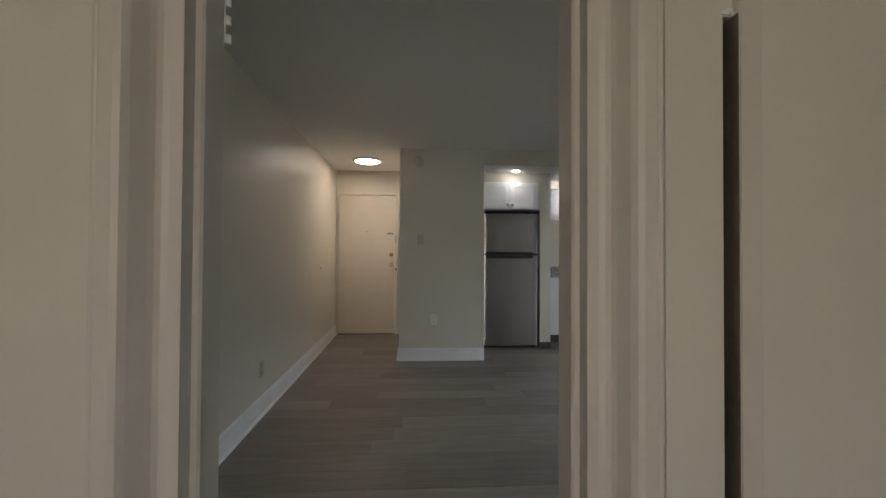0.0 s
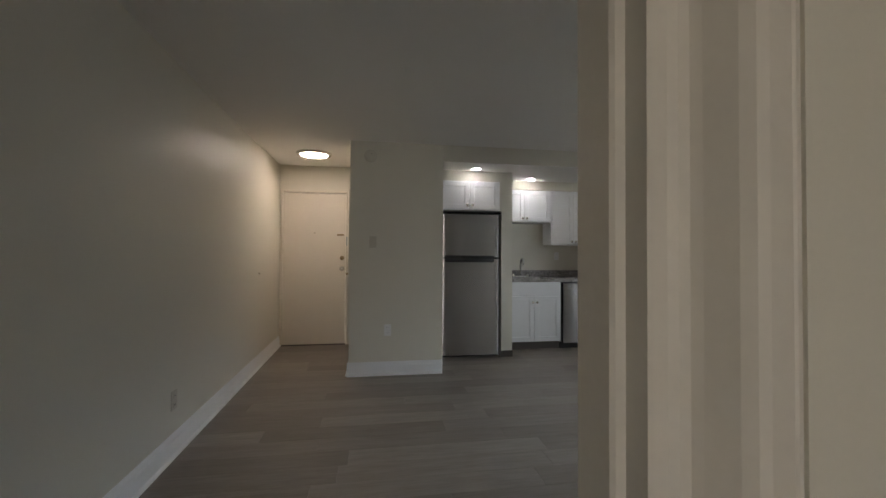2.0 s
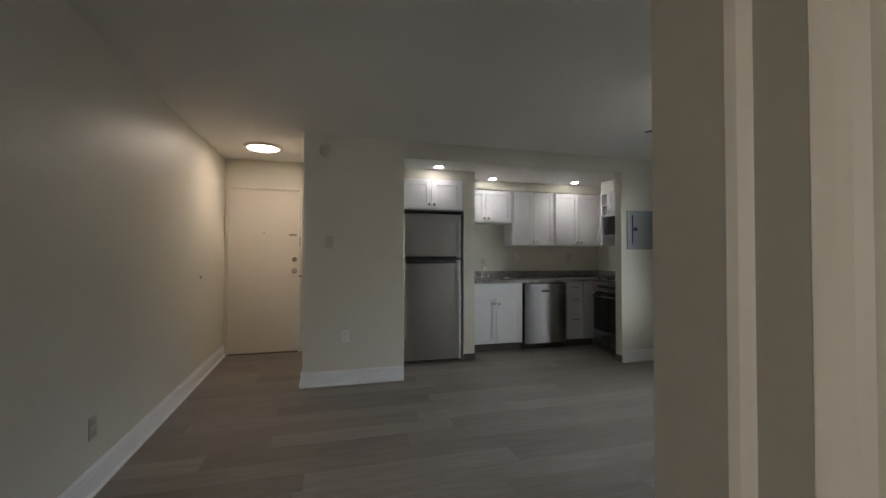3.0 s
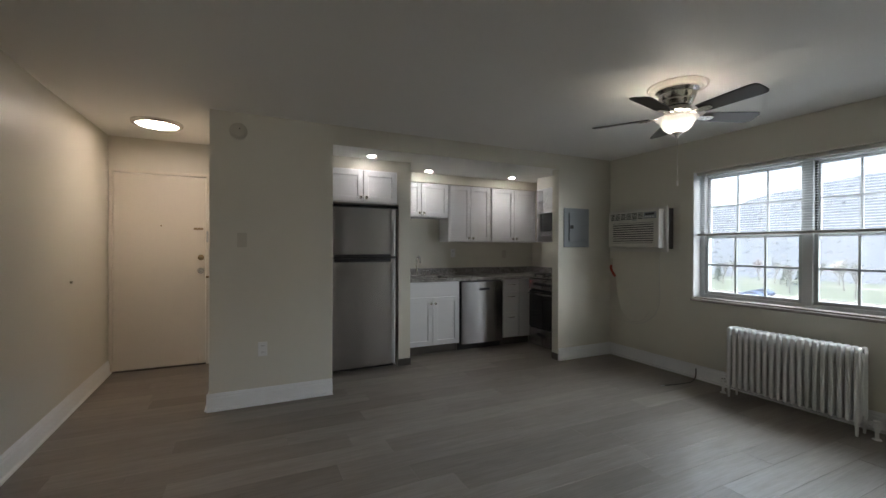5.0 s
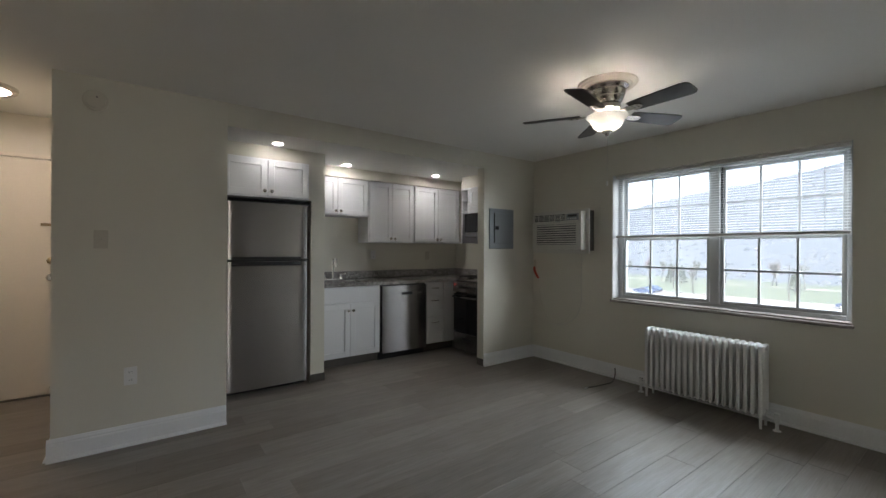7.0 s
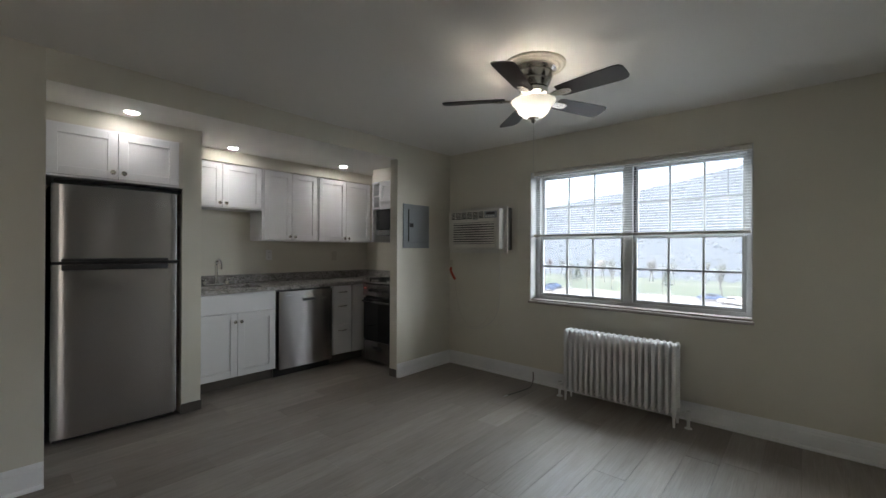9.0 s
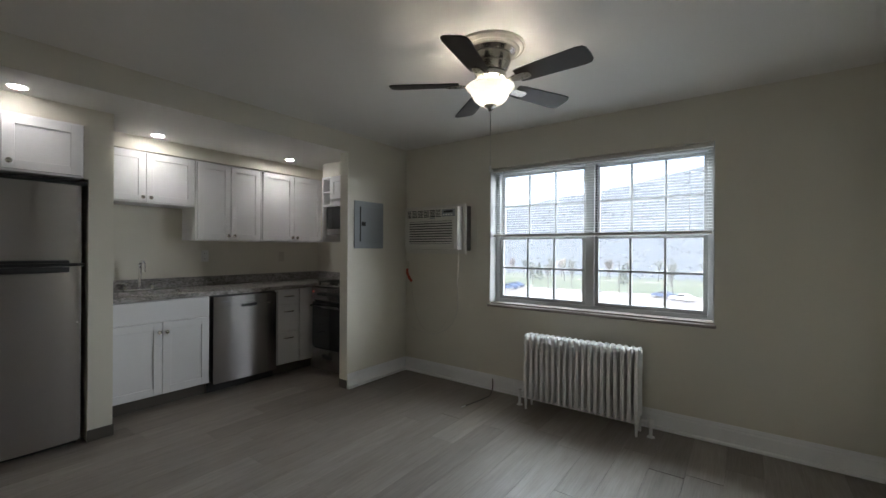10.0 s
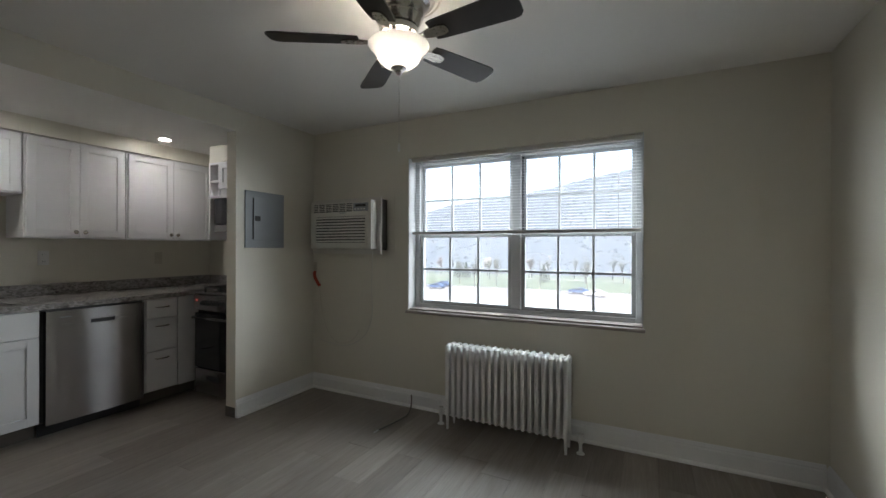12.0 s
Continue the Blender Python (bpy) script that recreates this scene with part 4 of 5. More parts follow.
bl = thing("venetian_blind", (XR + 0.06, 2.8, WZ1), "white mini blind, half raised, in the window", "blind")
BX = XR + 0.055
part("headrail", boxes((BX - 0.015, BX + 0.015, WY0 + 0.012, WY1 - 0.012, WZ1 - 0.03, WZ1 - 0.004), bev=0.002), M_ACBODY, bl, "ivory metal headrail")
slat_bm = bmesh.new()
sec = [(-0.0125, -0.0004), (-0.006, 0.0012), (0.0, 0.0018), (0.006, 0.0012), (0.0125, -0.0004), (0.006, 0.0006), (0.0, 0.0012), (-0.006, 0.0006)]
vs0 = [slat_bm.verts.new((u, WY0 + 0.016, v)) for u, v in sec]
vs1 = [slat_bm.verts.new((u, WY1 - 0.016, v)) for u, v in sec]
for i in range(8):
    slat_bm.faces.new((vs0[i], vs0[(i + 1) % 8], vs1[(i + 1) % 8], vs1[i]))
slat_me = None
slat_rng = random.Random(8)
for i in range(27):
    z = WZ1 - 0.048 - i * 0.0208
    if slat_me is None:
        off = base_of[bl].copy()
        bmesh.ops.recalc_face_normals(slat_bm, faces=slat_bm.faces)
        bmesh.ops.translate(slat_bm, verts=slat_bm.verts, vec=(0, -off.y, 0))
        slat_me = bpy.data.meshes.new("slat")
        slat_bm.to_mesh(slat_me)
        slat_me.materials.append(M_SLAT)
    s = new("slat", slat_me)
    s.parent = bl
    s.location = (BX - off.x, 0, z - off.z)
    s.rotation_euler = (0, radians(-slat_rng.uniform(4, 10)), 0)
part("bottom_rail", boxes((BX - 0.013, BX + 0.013, WY0 + 0.014, WY1 - 0.014, 1.405, 1.428), bev=0.004), M_ACBODY, bl, "ivory bottom rail")
for y in (WY0 + 0.15, 2.45, 3.1, WY1 - 0.15):
    for dx in (-0.013, 0.013):
        part("ladder_cord", cyl(bmesh.new(), (BX + dx, y, 1.42), (BX + dx, y, WZ1 - 0.03), 0.0009, seg=5), M_ROPE, bl)
part("tilt_wand", cyl(bmesh.new(), (BX - 0.022, WY1 - 0.11, 1.30), (BX - 0.022, WY1 - 0.11, WZ1 - 0.03), 0.0035, seg=8), M_PLATE, bl)
part("lift_cord", tube(bmesh.new(), [(BX - 0.02, WY0 + 0.05, WZ1 - 0.03), (BX - 0.021, WY0 + 0.051, 1.5), (BX - 0.02, WY0 + 0.048, 1.1)], 0.0012, 5), M_ROPE, bl)

# ---- radiator ----
rad = thing("cast_iron_radiator", (3.955, 2.77, 0), "white painted cast iron column radiator under the window", "radiator")
RN, RY0, RY1, RXF, RXB = 19, 2.335, 3.205, 3.885, 4.035
pitch = (RY1 - RY0) / RN


def pill(bm, cx, cy, rx, ry, z0, z1, seg=14):
    """An upright column of oval section with rounded ends."""
    def soft(v):
        return math.copysign(abs(v) ** 0.6, v)
    rings = []
    for k, z in ((0.45, z0), (0.8, z0 + 0.35 * ry), (1.0, z0 + 1.2 * ry), (1.0, z1 - 1.2 * ry), (0.8, z1 - 0.35 * ry), (0.45, z1)):
        rings.append([bm.verts.new((cx + k * rx * soft(math.cos(a)), cy + k * ry * soft(math.sin(a)), z)) for a in (math.tau * i / seg for i in range(seg))])
    for p, q in zip(rings, rings[1:]):
        for i in range(seg):
            bm.faces.new((p[i], p[(i + 1) % seg], q[(i + 1) % seg], q[i]))
    bm.faces.new(rings[0][::-1]), bm.faces.new(rings[-1])


def rad_section(y, foot):
    bm = bmesh.new()
    hw = pitch * 0.325
    step = (RXB - RXF) / 4
    for k in range(4):
        pill(bm, RXF + step * (k + 0.5), y, step * 0.49, hw, 0.092, 0.600)
    # saddles that join the columns above and below
    for z, rz in ((0.583, 0.021), (0.112, 0.021)):
        rings = []
        for u, k in ((0.012, 0.55), (0.018, 0.85), (0.028, 1.0), (0.122, 1.0), (0.132, 0.85), (0.138, 0.55)):
            rings.append([bm.verts.new((RXF + u, y + k * hw * 0.92 * math.cos(a), z + k * rz * math.sin(a))) for a in (math.tau * i / 12 for i in range(12))])
        for p, q in zip(rings, rings[1:]):
            for i in range(12):
                bm.faces.new((p[i], p[(i + 1) % 12], q[(i + 1) % 12], q[i]))
        bm.faces.new(rings[0][::-1]), bm.faces.new(rings[-1])
        cyl(bm, (RXF + 0.075, y - pitch / 2, z - 0.002), (RXF + 0.075, y + pitch / 2, z - 0.002), 0.021, seg=14)
    if foot:
        for x in (RXF + step / 2, RXB - step / 2):
            cyl(bm, (x, y, 0.0005), (x, y, 0.13), 0.008, hw * 0.95, 12)
        box(bm, RXF + 0.014, RXB - 0.014, y - hw * 0.75, y + hw * 0.75, 0.12, 0.575)
    return bm


for i in range(RN):
    part("section", rad_section(RY0 + pitch * (i + 0.5), i in (0, RN - 1)), M_RAD, rad, "", True)
for y, s in ((RY1, 1), (RY0, -1)):
    part("valve", lathe(bmesh.new(), [(0.0, -0.03), (0.014, -0.03), (0.018, -0.02), (0.018, 0.006), (0.013, 0.012), (0.013, 0.02), (0.019, 0.022), (0.019, 0.03), (0, 0.032)], (RXF + 0.075, y + s * 0.058, 0.095), seg=14), M_RAD, rad, "painted valve", True)
    part("union_nut", cyl(bmesh.new(), (RXF + 0.075, y + s * 0.018, 0.095), (RXF + 0.075, y + s * 0.034, 0.095), 0.02, seg=6), M_RAD, rad, "painted union nut")
    bm = cyl(bmesh.new(), (RXF + 0.075, y - s * 0.01, 0.095), (RXF + 0.075, y + s * 0.058, 0.095), 0.012, seg=12)
    cyl(bm, (RXF + 0.075, y + s * 0.058, 0.0005), (RXF + 0.075, y + s * 0.058, 0.085), 0.011, seg=12)
    part("pipe", bm, M_RAD, rad, "painted supply pipe", True)
    part("escutcheon", lathe(bmesh.new(), [(0.011, 0.008), (0.024, 0.005), (0.026, 0.0005), (0.0, 0.0005)], (RXF + 0.075, y + s * 0.058, 0), seg=16), M_RAD, rad, "", True)

# loose cable from the baseboard
cab = thing("loose_cable", (3.9, 3.6, 0), "short grey cable lying on the floor by the baseboard", "cable")
pts = arc((4.131, 3.62, 0.10), (4.12, 3.60, 0.008), (3.98, 3.56, 0.008), 10) + arc((3.95, 3.555, 0.007), (3.82, 3.56, 0.007), (3.65, 3.60, 0.007), 10)
part("sheath", tube(bmesh.new(), pts, 0.0055, 8), M_WIRE, cab, "", True)
part("bare_end", tube(bmesh.new(), [(3.65, 3.60, 0.007), (3.625, 3.605, 0.006), (3.60, 3.605, 0.006)], 0.004, 6), M_ALU, cab, "stripped metal end", True)

# ---- ceiling fan ----
FCX, FCY, FZ = 2.715, 2.84, 2.362
fan = thing("ceiling_fan", (FCX, FCY, CEIL), "brushed nickel ceiling fan with dark blades and lit bowl", "ceiling fan")
part("medallion", lathe(bmesh.new(), [(0, -0.0005), (0.182, -0.0005), (0.182, -0.008), (0.176, -0.013), (0.168, -0.010), (0.160, -0.014), (0.152, -0.020), (0.143, -0.016), (0.136, -0.018), (0.13, -0.024), (0.118, -0.026), (0, -0.026)], (FCX, FCY, CEIL), seg=56), M_CASE, fan, "round moulded ceiling medallion", True)
part("motor_housing", lathe(bmesh.new(), [(0.128, -0.030), (0.130, -0.045), (0.118, -0.055), (0.112, -0.062), (0.115, -0.07), (0.106, -0.095), (0.098, -0.105), (0.100, -0.112), (0.088, -0.135), (0.08, -0.145), (0.0, -0.147)], (FCX, FCY, FZ), seg=48), M_NICKEL, fan, "", True)
part("switch_housing", lathe(bmesh.new(), [(0.0, -0.148), (0.075, -0.148), (0.082, -0.155), (0.080, -0.178), (0.07, -0.186), (0.055, -0.19), (0.05, -0.225), (0.0, -0.226)], (FCX, FCY, FZ), seg=40), M_NICKEL, fan, "", True)
for i in range(5):
    a = radians(-95 + 72 * i)
    turn = Matrix.Translation((FCX, FCY, FZ - 0.205)) @ Matrix.Rotation(a, 4, "Z") @ Matrix.Rotation(radians(-12), 4, "X")
    ol = [(0.165, -0.048), (0.20, -0.054), (0.49, -0.066), (0.52, -0.060), (0.533, -0.042), (0.536, 0.0), (0.533, 0.042), (0.52, 0.060), (0.49, 0.066), (0.20, 0.054), (0.165, 0.048)]
    bm = slab(bmesh.new(), ol, -0.003, 0.003)
    bmesh.ops.transform(bm, matrix=turn, verts=bm.verts)
    blade = part("blade", bm, M_BLADE, fan, "dark laminate blade")
    bm = slab(bmesh.new(), [(0.06, -0.014), (0.12, -0.012), (0.16, -0.024), (0.205, -0.028), (0.235, -0.018), (0.24, 0), (0.235, 0.018), (0.205, 0.028), (0.16, 0.024), (0.12, 0.012), (0.06, 0.014)], -0.0115, -0.0035)
    for sx in (0.185, 0.215):
        for sy in (-0.012, 0.012):
            cyl(bm, (sx, sy, -0.014), (sx, sy, -0.011), 0.005, seg=8)
    bmesh.ops.transform(bm, matrix=turn, verts=bm.verts)
    part("blade_iron", bm, M_NICKEL, blade, "nickel blade bracket")
part("bowl", lathe(bmesh.new(), [(0.112, -0.206), (0.122, -0.203), (0.128, -0.208), (0.124, -0.216), (0.108, -0.228), (0.098, -0.246), (0.085, -0.272), (0.062, -0.292), (0.03, -0.301), (0.0, -0.303)], (FCX, FCY, FZ - 0.014), seg=48), M_BOWL, fan, "glowing frosted glass bowl", True)
part("finial", lathe(bmesh.new(), [(0.03, -0.303), (0.033, -0.308), (0.022, -0.316), (0.012, -0.32), (0.014, -0.326), (0.009, -0.334), (0, -0.337)], (FCX, FCY, FZ - 0.011), seg=24), M_NICKEL, fan, "", True)
part("pull_chain", cyl(bmesh.new(), (FCX + 0.004, FCY, CEIL - 0.335), (FCX + 0.004, FCY, CEIL - 0.62), 0.0016, seg=6), M_ROPE, fan)
part("chain_fob", lathe(bmesh.new(), [(0, 0), (0.005, -0.003), (0.006, -0.03), (0, -0.036)], (FCX + 0.004, FCY, CEIL - 0.62), seg=10), M_PLATE, fan, "", True)

bulb = bpy.data.lights.new("fan_bulb", "POINT")
bulb.energy, bulb.shadow_soft_size, bulb.color = 0.31, 0.025, (1.0, 0.91, 0.80)
new("fan_bulb", bulb).location = (FCX, FCY, FZ - 0.262)

# hinge leaf left on the jamb
hg = thing("hinge_leaf", (DX0, YS, 1.66), "bare white door hinge leaf on the jamb", "hinge")
part("leaf", boxes((DX0 - 0.012, DX0 + 0.0015, YS - 0.0028, YS + 0.001, 1.607, 1.705)), M_TRIM, hg)
for z in (1.617, 1.656, 1.695):
    part("knuckle", cyl(bmesh.new(), (DX0 + 0.003, YS + 0.007, z - 0.0095), (DX0 + 0.003, YS + 0.007, z + 0.0095), 0.0065, seg=10), M_TRIM, hg)

# ---- outdoors ----
GZ = -8.6


def ground_material(name, a, b_, scale, rough=0.9):
    m, n, l, b = shader(name, rough)
    v = texco(n, l)
    c = mixc(n, l, 0.5, ramp(n, l, noise_tex(n, l, v, scale, 6), [(0.3, a), (0.7, b_)]), ramp(n, l, noise_tex(n, l, v, scale * 12, 4), [(0.3, a), (0.7, b_)]))
    l.new(c, b.inputs["Base Color"])
    return m


M_GRASS = ground_material("lawn_grass", (0.065, 0.087, 0.053), (0.093, 0.115, 0.074), 0.12)
M_ASPHALT = ground_material("worn_asphalt", (0.124, 0.124, 0.124), (0.167, 0.167, 0.164), 0.3)
M_CONC = ground_material("kerb_concrete", (0.211, 0.205, 0.192), (0.273, 0.267, 0.254), 1.0)
# distant haze is put into this colour as a bluish tint
M_WOODS = ground_material("haze_tinted_woods", (0.064, 0.082, 0.095), (0.075, 0.092, 0.107), 0.03)
M_BARK = ground_material("tree_bark", (0.068, 0.074, 0.070), (0.096, 0.102, 0.098), 4.0)
M_BUD = ground_material("spring_buds", (0.082, 0.098, 0.085), (0.108, 0.125, 0.108), 1.0)
M_PINE = ground_material("evergreen_needles", (0.040, 0.059, 0.043), (0.056, 0.074, 0.059), 2.0)
M_ROSE = ground_material("red_spring_buds", (0.130, 0.102, 0.102), (0.161, 0.124, 0.124), 1.0)

bm = bmesh.new()
box(bm, -1500, 2500, -2000, 2000, GZ - 1, GZ)
tagged(part("ground", bm, M_GRASS), "spring lawn reaching to the woods", "ground", kind="structure")
# unseen sheet added so the lawn bounces no green into the rooms
tagged(part("pavement", boxes((-60, 23.99, -80, 80, GZ + 0.001, GZ + 0.012)), M_CONC), "unseen pale ground sheet that keeps bounced light neutral", "pavement", kind="structure")
tagged(part("road", boxes((24, 101, -400, 400, GZ + 0.002, GZ + 0.02)), M_ASPHALT), "pale worn asphalt car park", "road", kind="structure")
tagged(part("kerb", boxes((101.002, 101.3, -400, 400, GZ + 0.001, GZ + 0.14)), M_CONC), "concrete kerb along the lawn", "kerb", kind="structure")
tagged(part("path", boxes((138, 140.5, -400, 400, GZ + 0.002, GZ + 0.03)), M_CONC), "pale footpath across the lawn", "path", kind="structure")


def hill():
    bm = bmesh.new()
    rng = random.Random(5)
    nx, ny = 46, 90
    grid = []

    def height(x, y):
        u = min(1.0, max(0.0, (x - 146) / 370))
        ridge = 92 - 0.10 * y + 5 * math.sin(y * 0.013 + 1.2) + 2.5 * math.sin(y * 0.041)
        return GZ - 0.5 + ridge * (u * u * (3 - 2 * u)) + 2.5 * noise.noise(Vector((x * 0.03, y * 0.03, 0))) * u
    for i in range(nx):
        row = []
        for j in range(ny):
            x, y = 140 + i * 10, -420 + j * 13
            row.append(bm.verts.new((x, y, height(x, y))))
        grid.append(row)
    for i in range(nx - 1):
        for j in range(ny - 1):
            bm.faces.new((grid[i][j], grid[i + 1][j], grid[i + 1][j + 1], grid[i][j + 1]))
    me_hill = tagged(part("hill", bm, M_WOODS, None, "", True), "wooded hillside in grey with a painted haze tint", "hill", kind="structure")
    bm = bmesh.new()
    for k in range(9000):
        x, y = 152 + 378 * rng.random() ** 1.5, rng.uniform(-300, 620)
        h, w = rng.uniform(0.3, 1.1), rng.uniform(2.4, 4.6)
        z, lean = height(x, y), rng.uniform(0, math.tau)
        rings = []
        for f, k_ in ((0.0, 0.35), (0.35, 1.0), (0.75, 0.75)):
            rings.append([bm.verts.new((x + w * k_ * rng.uniform(0.7, 1.2) * math.cos(a + lean), y + w * k_ * rng.uniform(0.7, 1.2) * math.sin(a + lean), z - 1.3 * w - 0.5 + f * (h + 1.3 * w + 0.5))) for a in (math.tau * i / 5 for i in range(5))])
        tip = bm.verts.new((x + rng.uniform(-0.6, 0.6), y + rng.uniform(-0.6, 0.6), z + h))
        for p, q in zip(rings, rings[1:]):
            for i in range(5):
                bm.faces.new((p[i], p[(i + 1) % 5], q[(i + 1) % 5], q[i]))
        for i in range(5):
            bm.faces.new((rings[2][i], rings[2][(i + 1) % 5], tip))
    return tagged(part("far_woods", bm, M_WOODS, None, "", True), "distant bare woods on the hillside, haze-tinted", "woods", kind="stuff")


hill()


def tree(name, label, height, seed, leaf, spread=0.5, clumps=420, group="lawn trees"):
    """A tapered trunk with forking limbs and a crown of many small clumps."""
    rng = random.Random(seed)
    t = thing(name, (0, 0, 0), label, "tree", group)
    tips = []
    bm = bmesh.new()

    def limb(p, d, length, r, depth):
        pts = [p]
        for s in range(3):
            d = (d + Vector((rng.uniform(-0.16, 0.16), rng.uniform(-0.16, 0.16), rng.uniform(0.0, 0.12)))).normalized()
            pts.append(pts[-1] + d * length / 3)
        for s in range(3):
            cyl(bm, pts[s], pts[s + 1], r * (1 - 0.18 * s), r * (1 - 0.18 * (s + 1)), 6)
        tips.extend(pts[1:] if depth > 1 else pts[2:])
        if depth < 4:
            for k in range(3 if depth else 5):
                a = rng.uniform(0, math.tau)
                v = Vector((math.cos(a) * spread, math.sin(a) * spread, rng.uniform(0.3, 0.8)))
                limb(pts[rng.choice((1, 2, 3)) if depth else rng.choice((2, 3))], (d * 0.6 + v).normalized(), length * rng.uniform(0.55, 0.75), r * 0.5, depth + 1)
    limb(Vector((0, 0, -0.05)), Vector((0, 0, 1)), height * 0.36, height * 0.022, 0)
    part("trunk", bm, M_BARK, t)
    bm = bmesh.new()
    for k in range(clumps):
        c = rng.choice(tips) + Vector((rng.gauss(0, 0.3), rng.gauss(0, 0.3), rng.gauss(0, 0.25)))
        s = rng.uniform(0.05, 0.16)
        vs = [bm.verts.new(c + Vector((rng.uniform(-s, s), rng.uniform(-s, s), rng.uniform(-s, s)))) for _ in range(4)]
        for f in ((0, 1, 2), (0, 2, 3), (0, 3, 1), (1, 3, 2)):
            bm.faces.new([vs[i] for i in f])
    part("crown", bm, leaf, t)
    return t


def evergreen(label, height, seed):
    rng = random.Random(seed)
    t = thing("evergreen_tree", (0, 0, 0), label, "tree", "lawn evergreens")
    part("trunk", cyl(bmesh.new(), (0, 0, -0.05), (0, 0, height * 0.9), 0.14, 0.03, 8), M_BARK, t)
    bm = bmesh.new()
    for k in range(900):
        u = rng.random() ** 0.8
        rad_ = (1 - u) * height * 0.28 * rng.uniform(0.55, 1.05) + 0.1
        a = rng.uniform(0, math.tau)
        c = Vector((rad_ * math.cos(a), rad_ * math.sin(a), 0.3 + u * height * 0.95))
        s = rng.uniform(0.15, 0.35)
        vs = [bm.verts.new(c + Vector((rng.uniform(-s, s), rng.uniform(-s, s), rng.uniform(-s, s) * 0.6))) for _ in range(4)]
        for f in ((0, 1, 2), (0, 2, 3), (0, 3, 1), (1, 3, 2)):
            bm.faces.new([vs[i] for i in f])
    part("crown", bm, M_PINE, t)
    return t


bare = tree("bare_tree", "bare grey spring tree on the lawn", 8.5, 3, M_BUD)
bare.matrix_basis = pose(102.5, 14.6, GZ, 0, 0, 20)
rng = random.Random(21)
for x, y in ((103.3, 43.4), (110.3, 50.8), (107.5, 38.7), (122, 72), (126, 18), (134, 30), (142, 50), (136, 66), (144, 82), (145, 24), (143, 38), (146, 60), (141, 94), (128, 48), (130, 8), (144, 12), (124, 88)):
    copy_thing(bare, pose(x, y, GZ, 0, 0, rng.uniform(0, 360)))
rose = tree("budding_tree", "tree with reddish spring buds", 8.5, 9, M_ROSE, clumps=900)
rose.matrix_basis = pose(143, 39, GZ)
M_BLOSSOM = ground_material("white_blossom", (0.341, 0.341, 0.322), (0.434, 0.434, 0.409), 1.0)
blossom = tree("blossoming_tree", "tree in white spring blossom at the woods", 8.0, 14, M_BLOSSOM, clumps=1800)
blossom.matrix_basis = pose(146, 55.5, GZ)
copy_thing(rose, pose(144, 74, GZ, 0, 0, 130))
ever = evergreen("dark green spruce on the lawn", 5.5, 4)
ever.matrix_basis = pose(124, 29.6, GZ)
for x, y, rz in ((130, 78, 90), (128, 56.5, 200), (129, 60, 10)):
    copy_thing(ever, pose(x, y, GZ, 0, 0, rz))


def car_paint(name, c):
    return mottled(name, c, 0.25, 0.2, var=0.05, big=1, fine=20, relief=0)


M_TYRE = mottled("tyre_rubber", (0.02, 0.02, 0.02), 0.8, var=0.2)


def car(paint, label):
    c = thing("parked_car", (0, 0, 0), label, "car", "parked cars")
    prof = [(-2.2, 0.35), (-2.25, 0.75), (-2.1, 0.92), (-1.5, 0.98), (-0.95, 1.38), (0.35, 1.43), (1.05, 1.0), (2.0, 0.88), (2.22, 0.65), (2.2, 0.35)]
    bm = bmesh.new()
    a = [bm.verts.new((x, -0.88 if z < 1.1 else -0.66, z)) for x, z in prof]
    b = [bm.verts.new((x, 0.88 if z < 1.1 else 0.66, z)) for x, z in prof]
    n = len(prof)
    for i in range(n):
        bm.faces.new((a[i], a[(i + 1) % n], b[(i + 1) % n], b[i]))
    bm.faces.new(a[::-1]), bm.faces.new(b)
    bmesh.ops.bevel(bm, geom=list(bm.edges), offset=0.05, segments=2, affect="EDGES")
    part("body", bm, paint, c, "", True)
    bm = bmesh.new()
    for s in (-1, 1):
        vs = [bm.verts.new((x, s * y, z)) for x, y, z in ((-1.35, 0.875, 1.02), (-0.92, 0.70, 1.33), (0.30, 0.70, 1.37), (0.92, 0.875, 1.02))]
        bm.faces.new(vs)
    bmesh.ops.solidify(bm, geom=list(bm.faces), thickness=0.03)
    part("side_glass", bm, M_DARKGLASS, c)
    for x in (-1.4, 1.4):
        for s in (-1, 1):
            w = part("wheel", cyl(bmesh.new(), (x, s * 0.70, 0.32), (x, s * 0.91, 0.32), 0.32, seg=18), M_TYRE, c)
            part("rim", cyl(bmesh.new(), (x, s * 0.911, 0.32), (x, s * 0.92, 0.32), 0.20, seg=14), M_ALU, w)
    return c


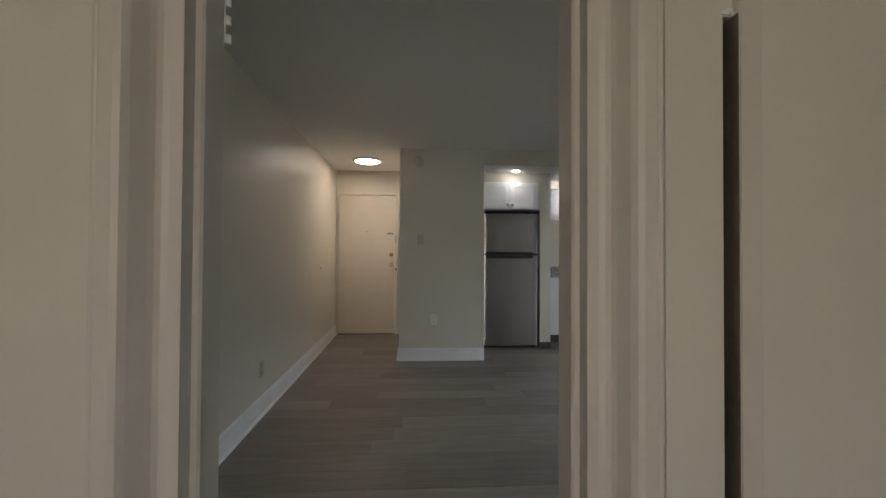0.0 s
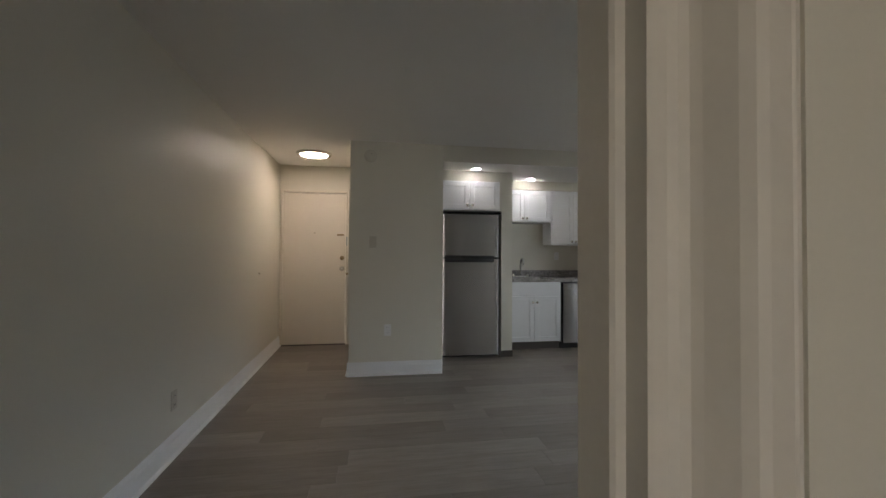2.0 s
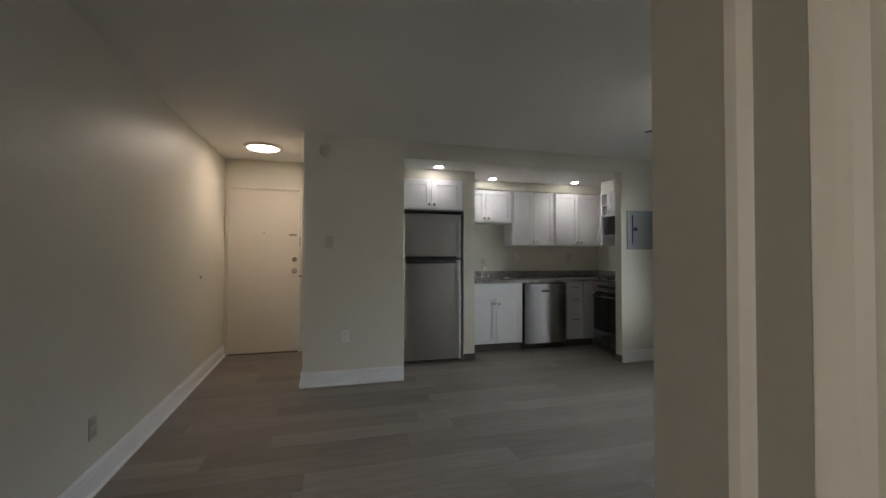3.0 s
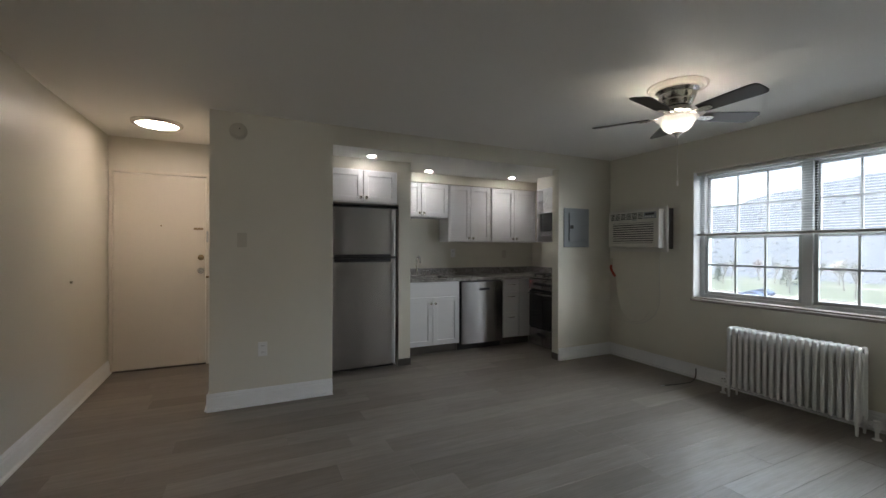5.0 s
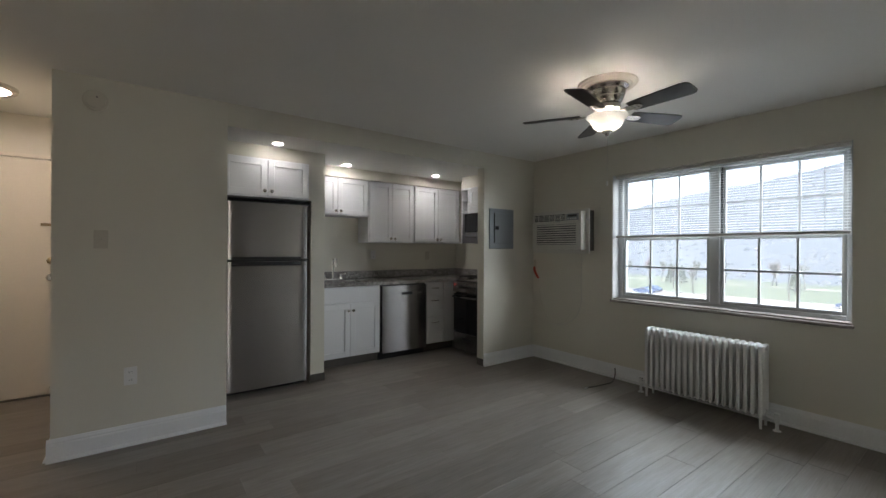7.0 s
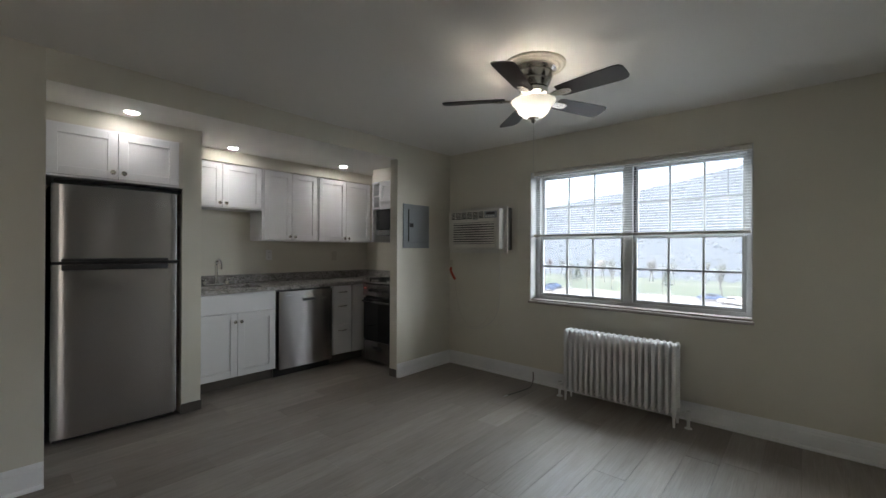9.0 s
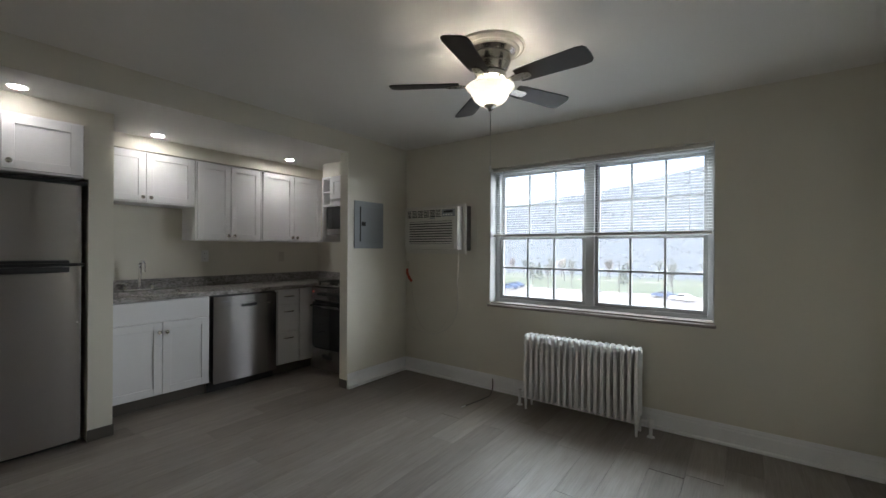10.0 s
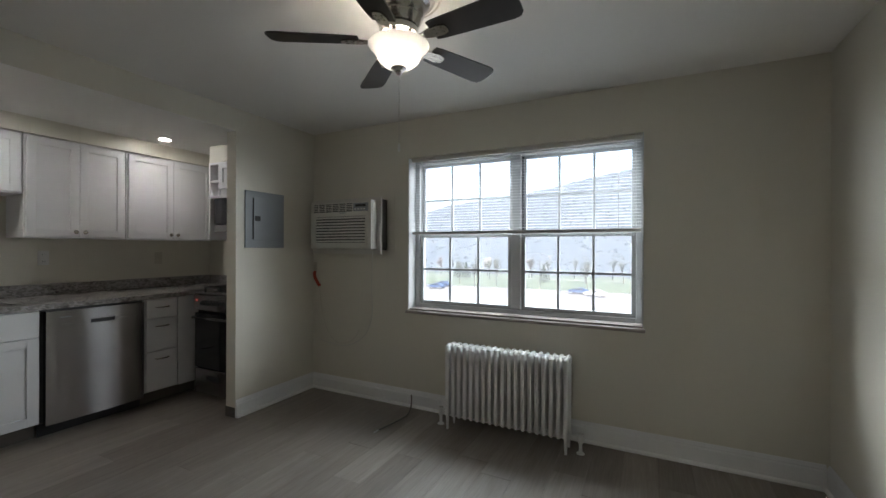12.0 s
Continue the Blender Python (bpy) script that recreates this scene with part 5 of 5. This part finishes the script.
blue, white = car(car_paint("blue_car_paint", (0.035, 0.06, 0.13)), "parked blue car beside the lawn"), car(car_paint("white_car_paint", (0.75, 0.75, 0.75)), "parked white car beside the lawn")
blue.matrix_basis = pose(96.5, 15.6, GZ + 0.02, 0, 0, 82)
white.matrix_basis = pose(92.6, 11.6, GZ + 0.02, 0, 0, 60)
copy_thing(blue, pose(98.9, 50.6, GZ + 0.02, 0, 0, 78))
copy_thing(blue, pose(92.6, 49.3, GZ + 0.02, 0, 0, 84))

# utility pole
up = thing("utility_pole", (101.8, 25.5, GZ), "wooden utility pole beside the lawn", "utility pole")
part("pole", cyl(bmesh.new(), (101.8, 25.5, GZ - 0.05), (101.8, 25.5, GZ + 7), 0.13, 0.09, 10), M_BARK, up)
part("crossarm", boxes((101.74, 101.86, 24.5, 26.5, GZ + 6.3, GZ + 6.42)), M_BARK, up)

# ---- floor planks ----
PW, PL = 0.183, 1.22
plank_meshes = {}


def plank_mesh(length, width):
    key = (round(length, 3), round(width, 3))
    if key not in plank_meshes:
        bm = bmesh.new()
        x, y, c = key[0] / 2 - 0.0004, key[1] / 2 - 0.0004, 0.0012
        lo = [bm.verts.new((sx * x, sy * y, -0.005)) for sx, sy in ((-1, -1), (1, -1), (1, 1), (-1, 1))]
        mi = [bm.verts.new((sx * x, sy * y, -0.0010)) for sx, sy in ((-1, -1), (1, -1), (1, 1), (-1, 1))]
        hi = [bm.verts.new((sx * (x - c), sy * (y - c), 0)) for sx, sy in ((-1, -1), (1, -1), (1, 1), (-1, 1))]
        for p, q in ((lo, mi), (mi, hi)):
            for i in range(4):
                bm.faces.new((p[i], p[(i + 1) % 4], q[(i + 1) % 4], q[i]))
        bm.faces.new(hi)
        me = bpy.data.meshes.new("plank")
        bm.to_mesh(me)
        bm.free()
        me.materials.append(M_PLANK)
        plank_meshes[key] = me
    return plank_meshes[key]


rng = random.Random(12)
y = -2.363
while y < BACK + 0.1:
    x0, x1 = (-1.3, XR) if y < BACK - 0.1 else (-1.2, -0.1)
    if y < YN - 0.2:
        x0, x1 = -1.3, XR
    x = x0 - rng.uniform(0, PL)
    while x < x1:
        a, b = max(x, x0), min(x + PL, x1)
        if b - a > 0.02:
            p = new("plank", plank_mesh(round(b - a, 2), PW))
            p.location = ((a + b) / 2, y + PW / 2, 0)
            p.parent = floor_ob
        x += PL
    y += PW
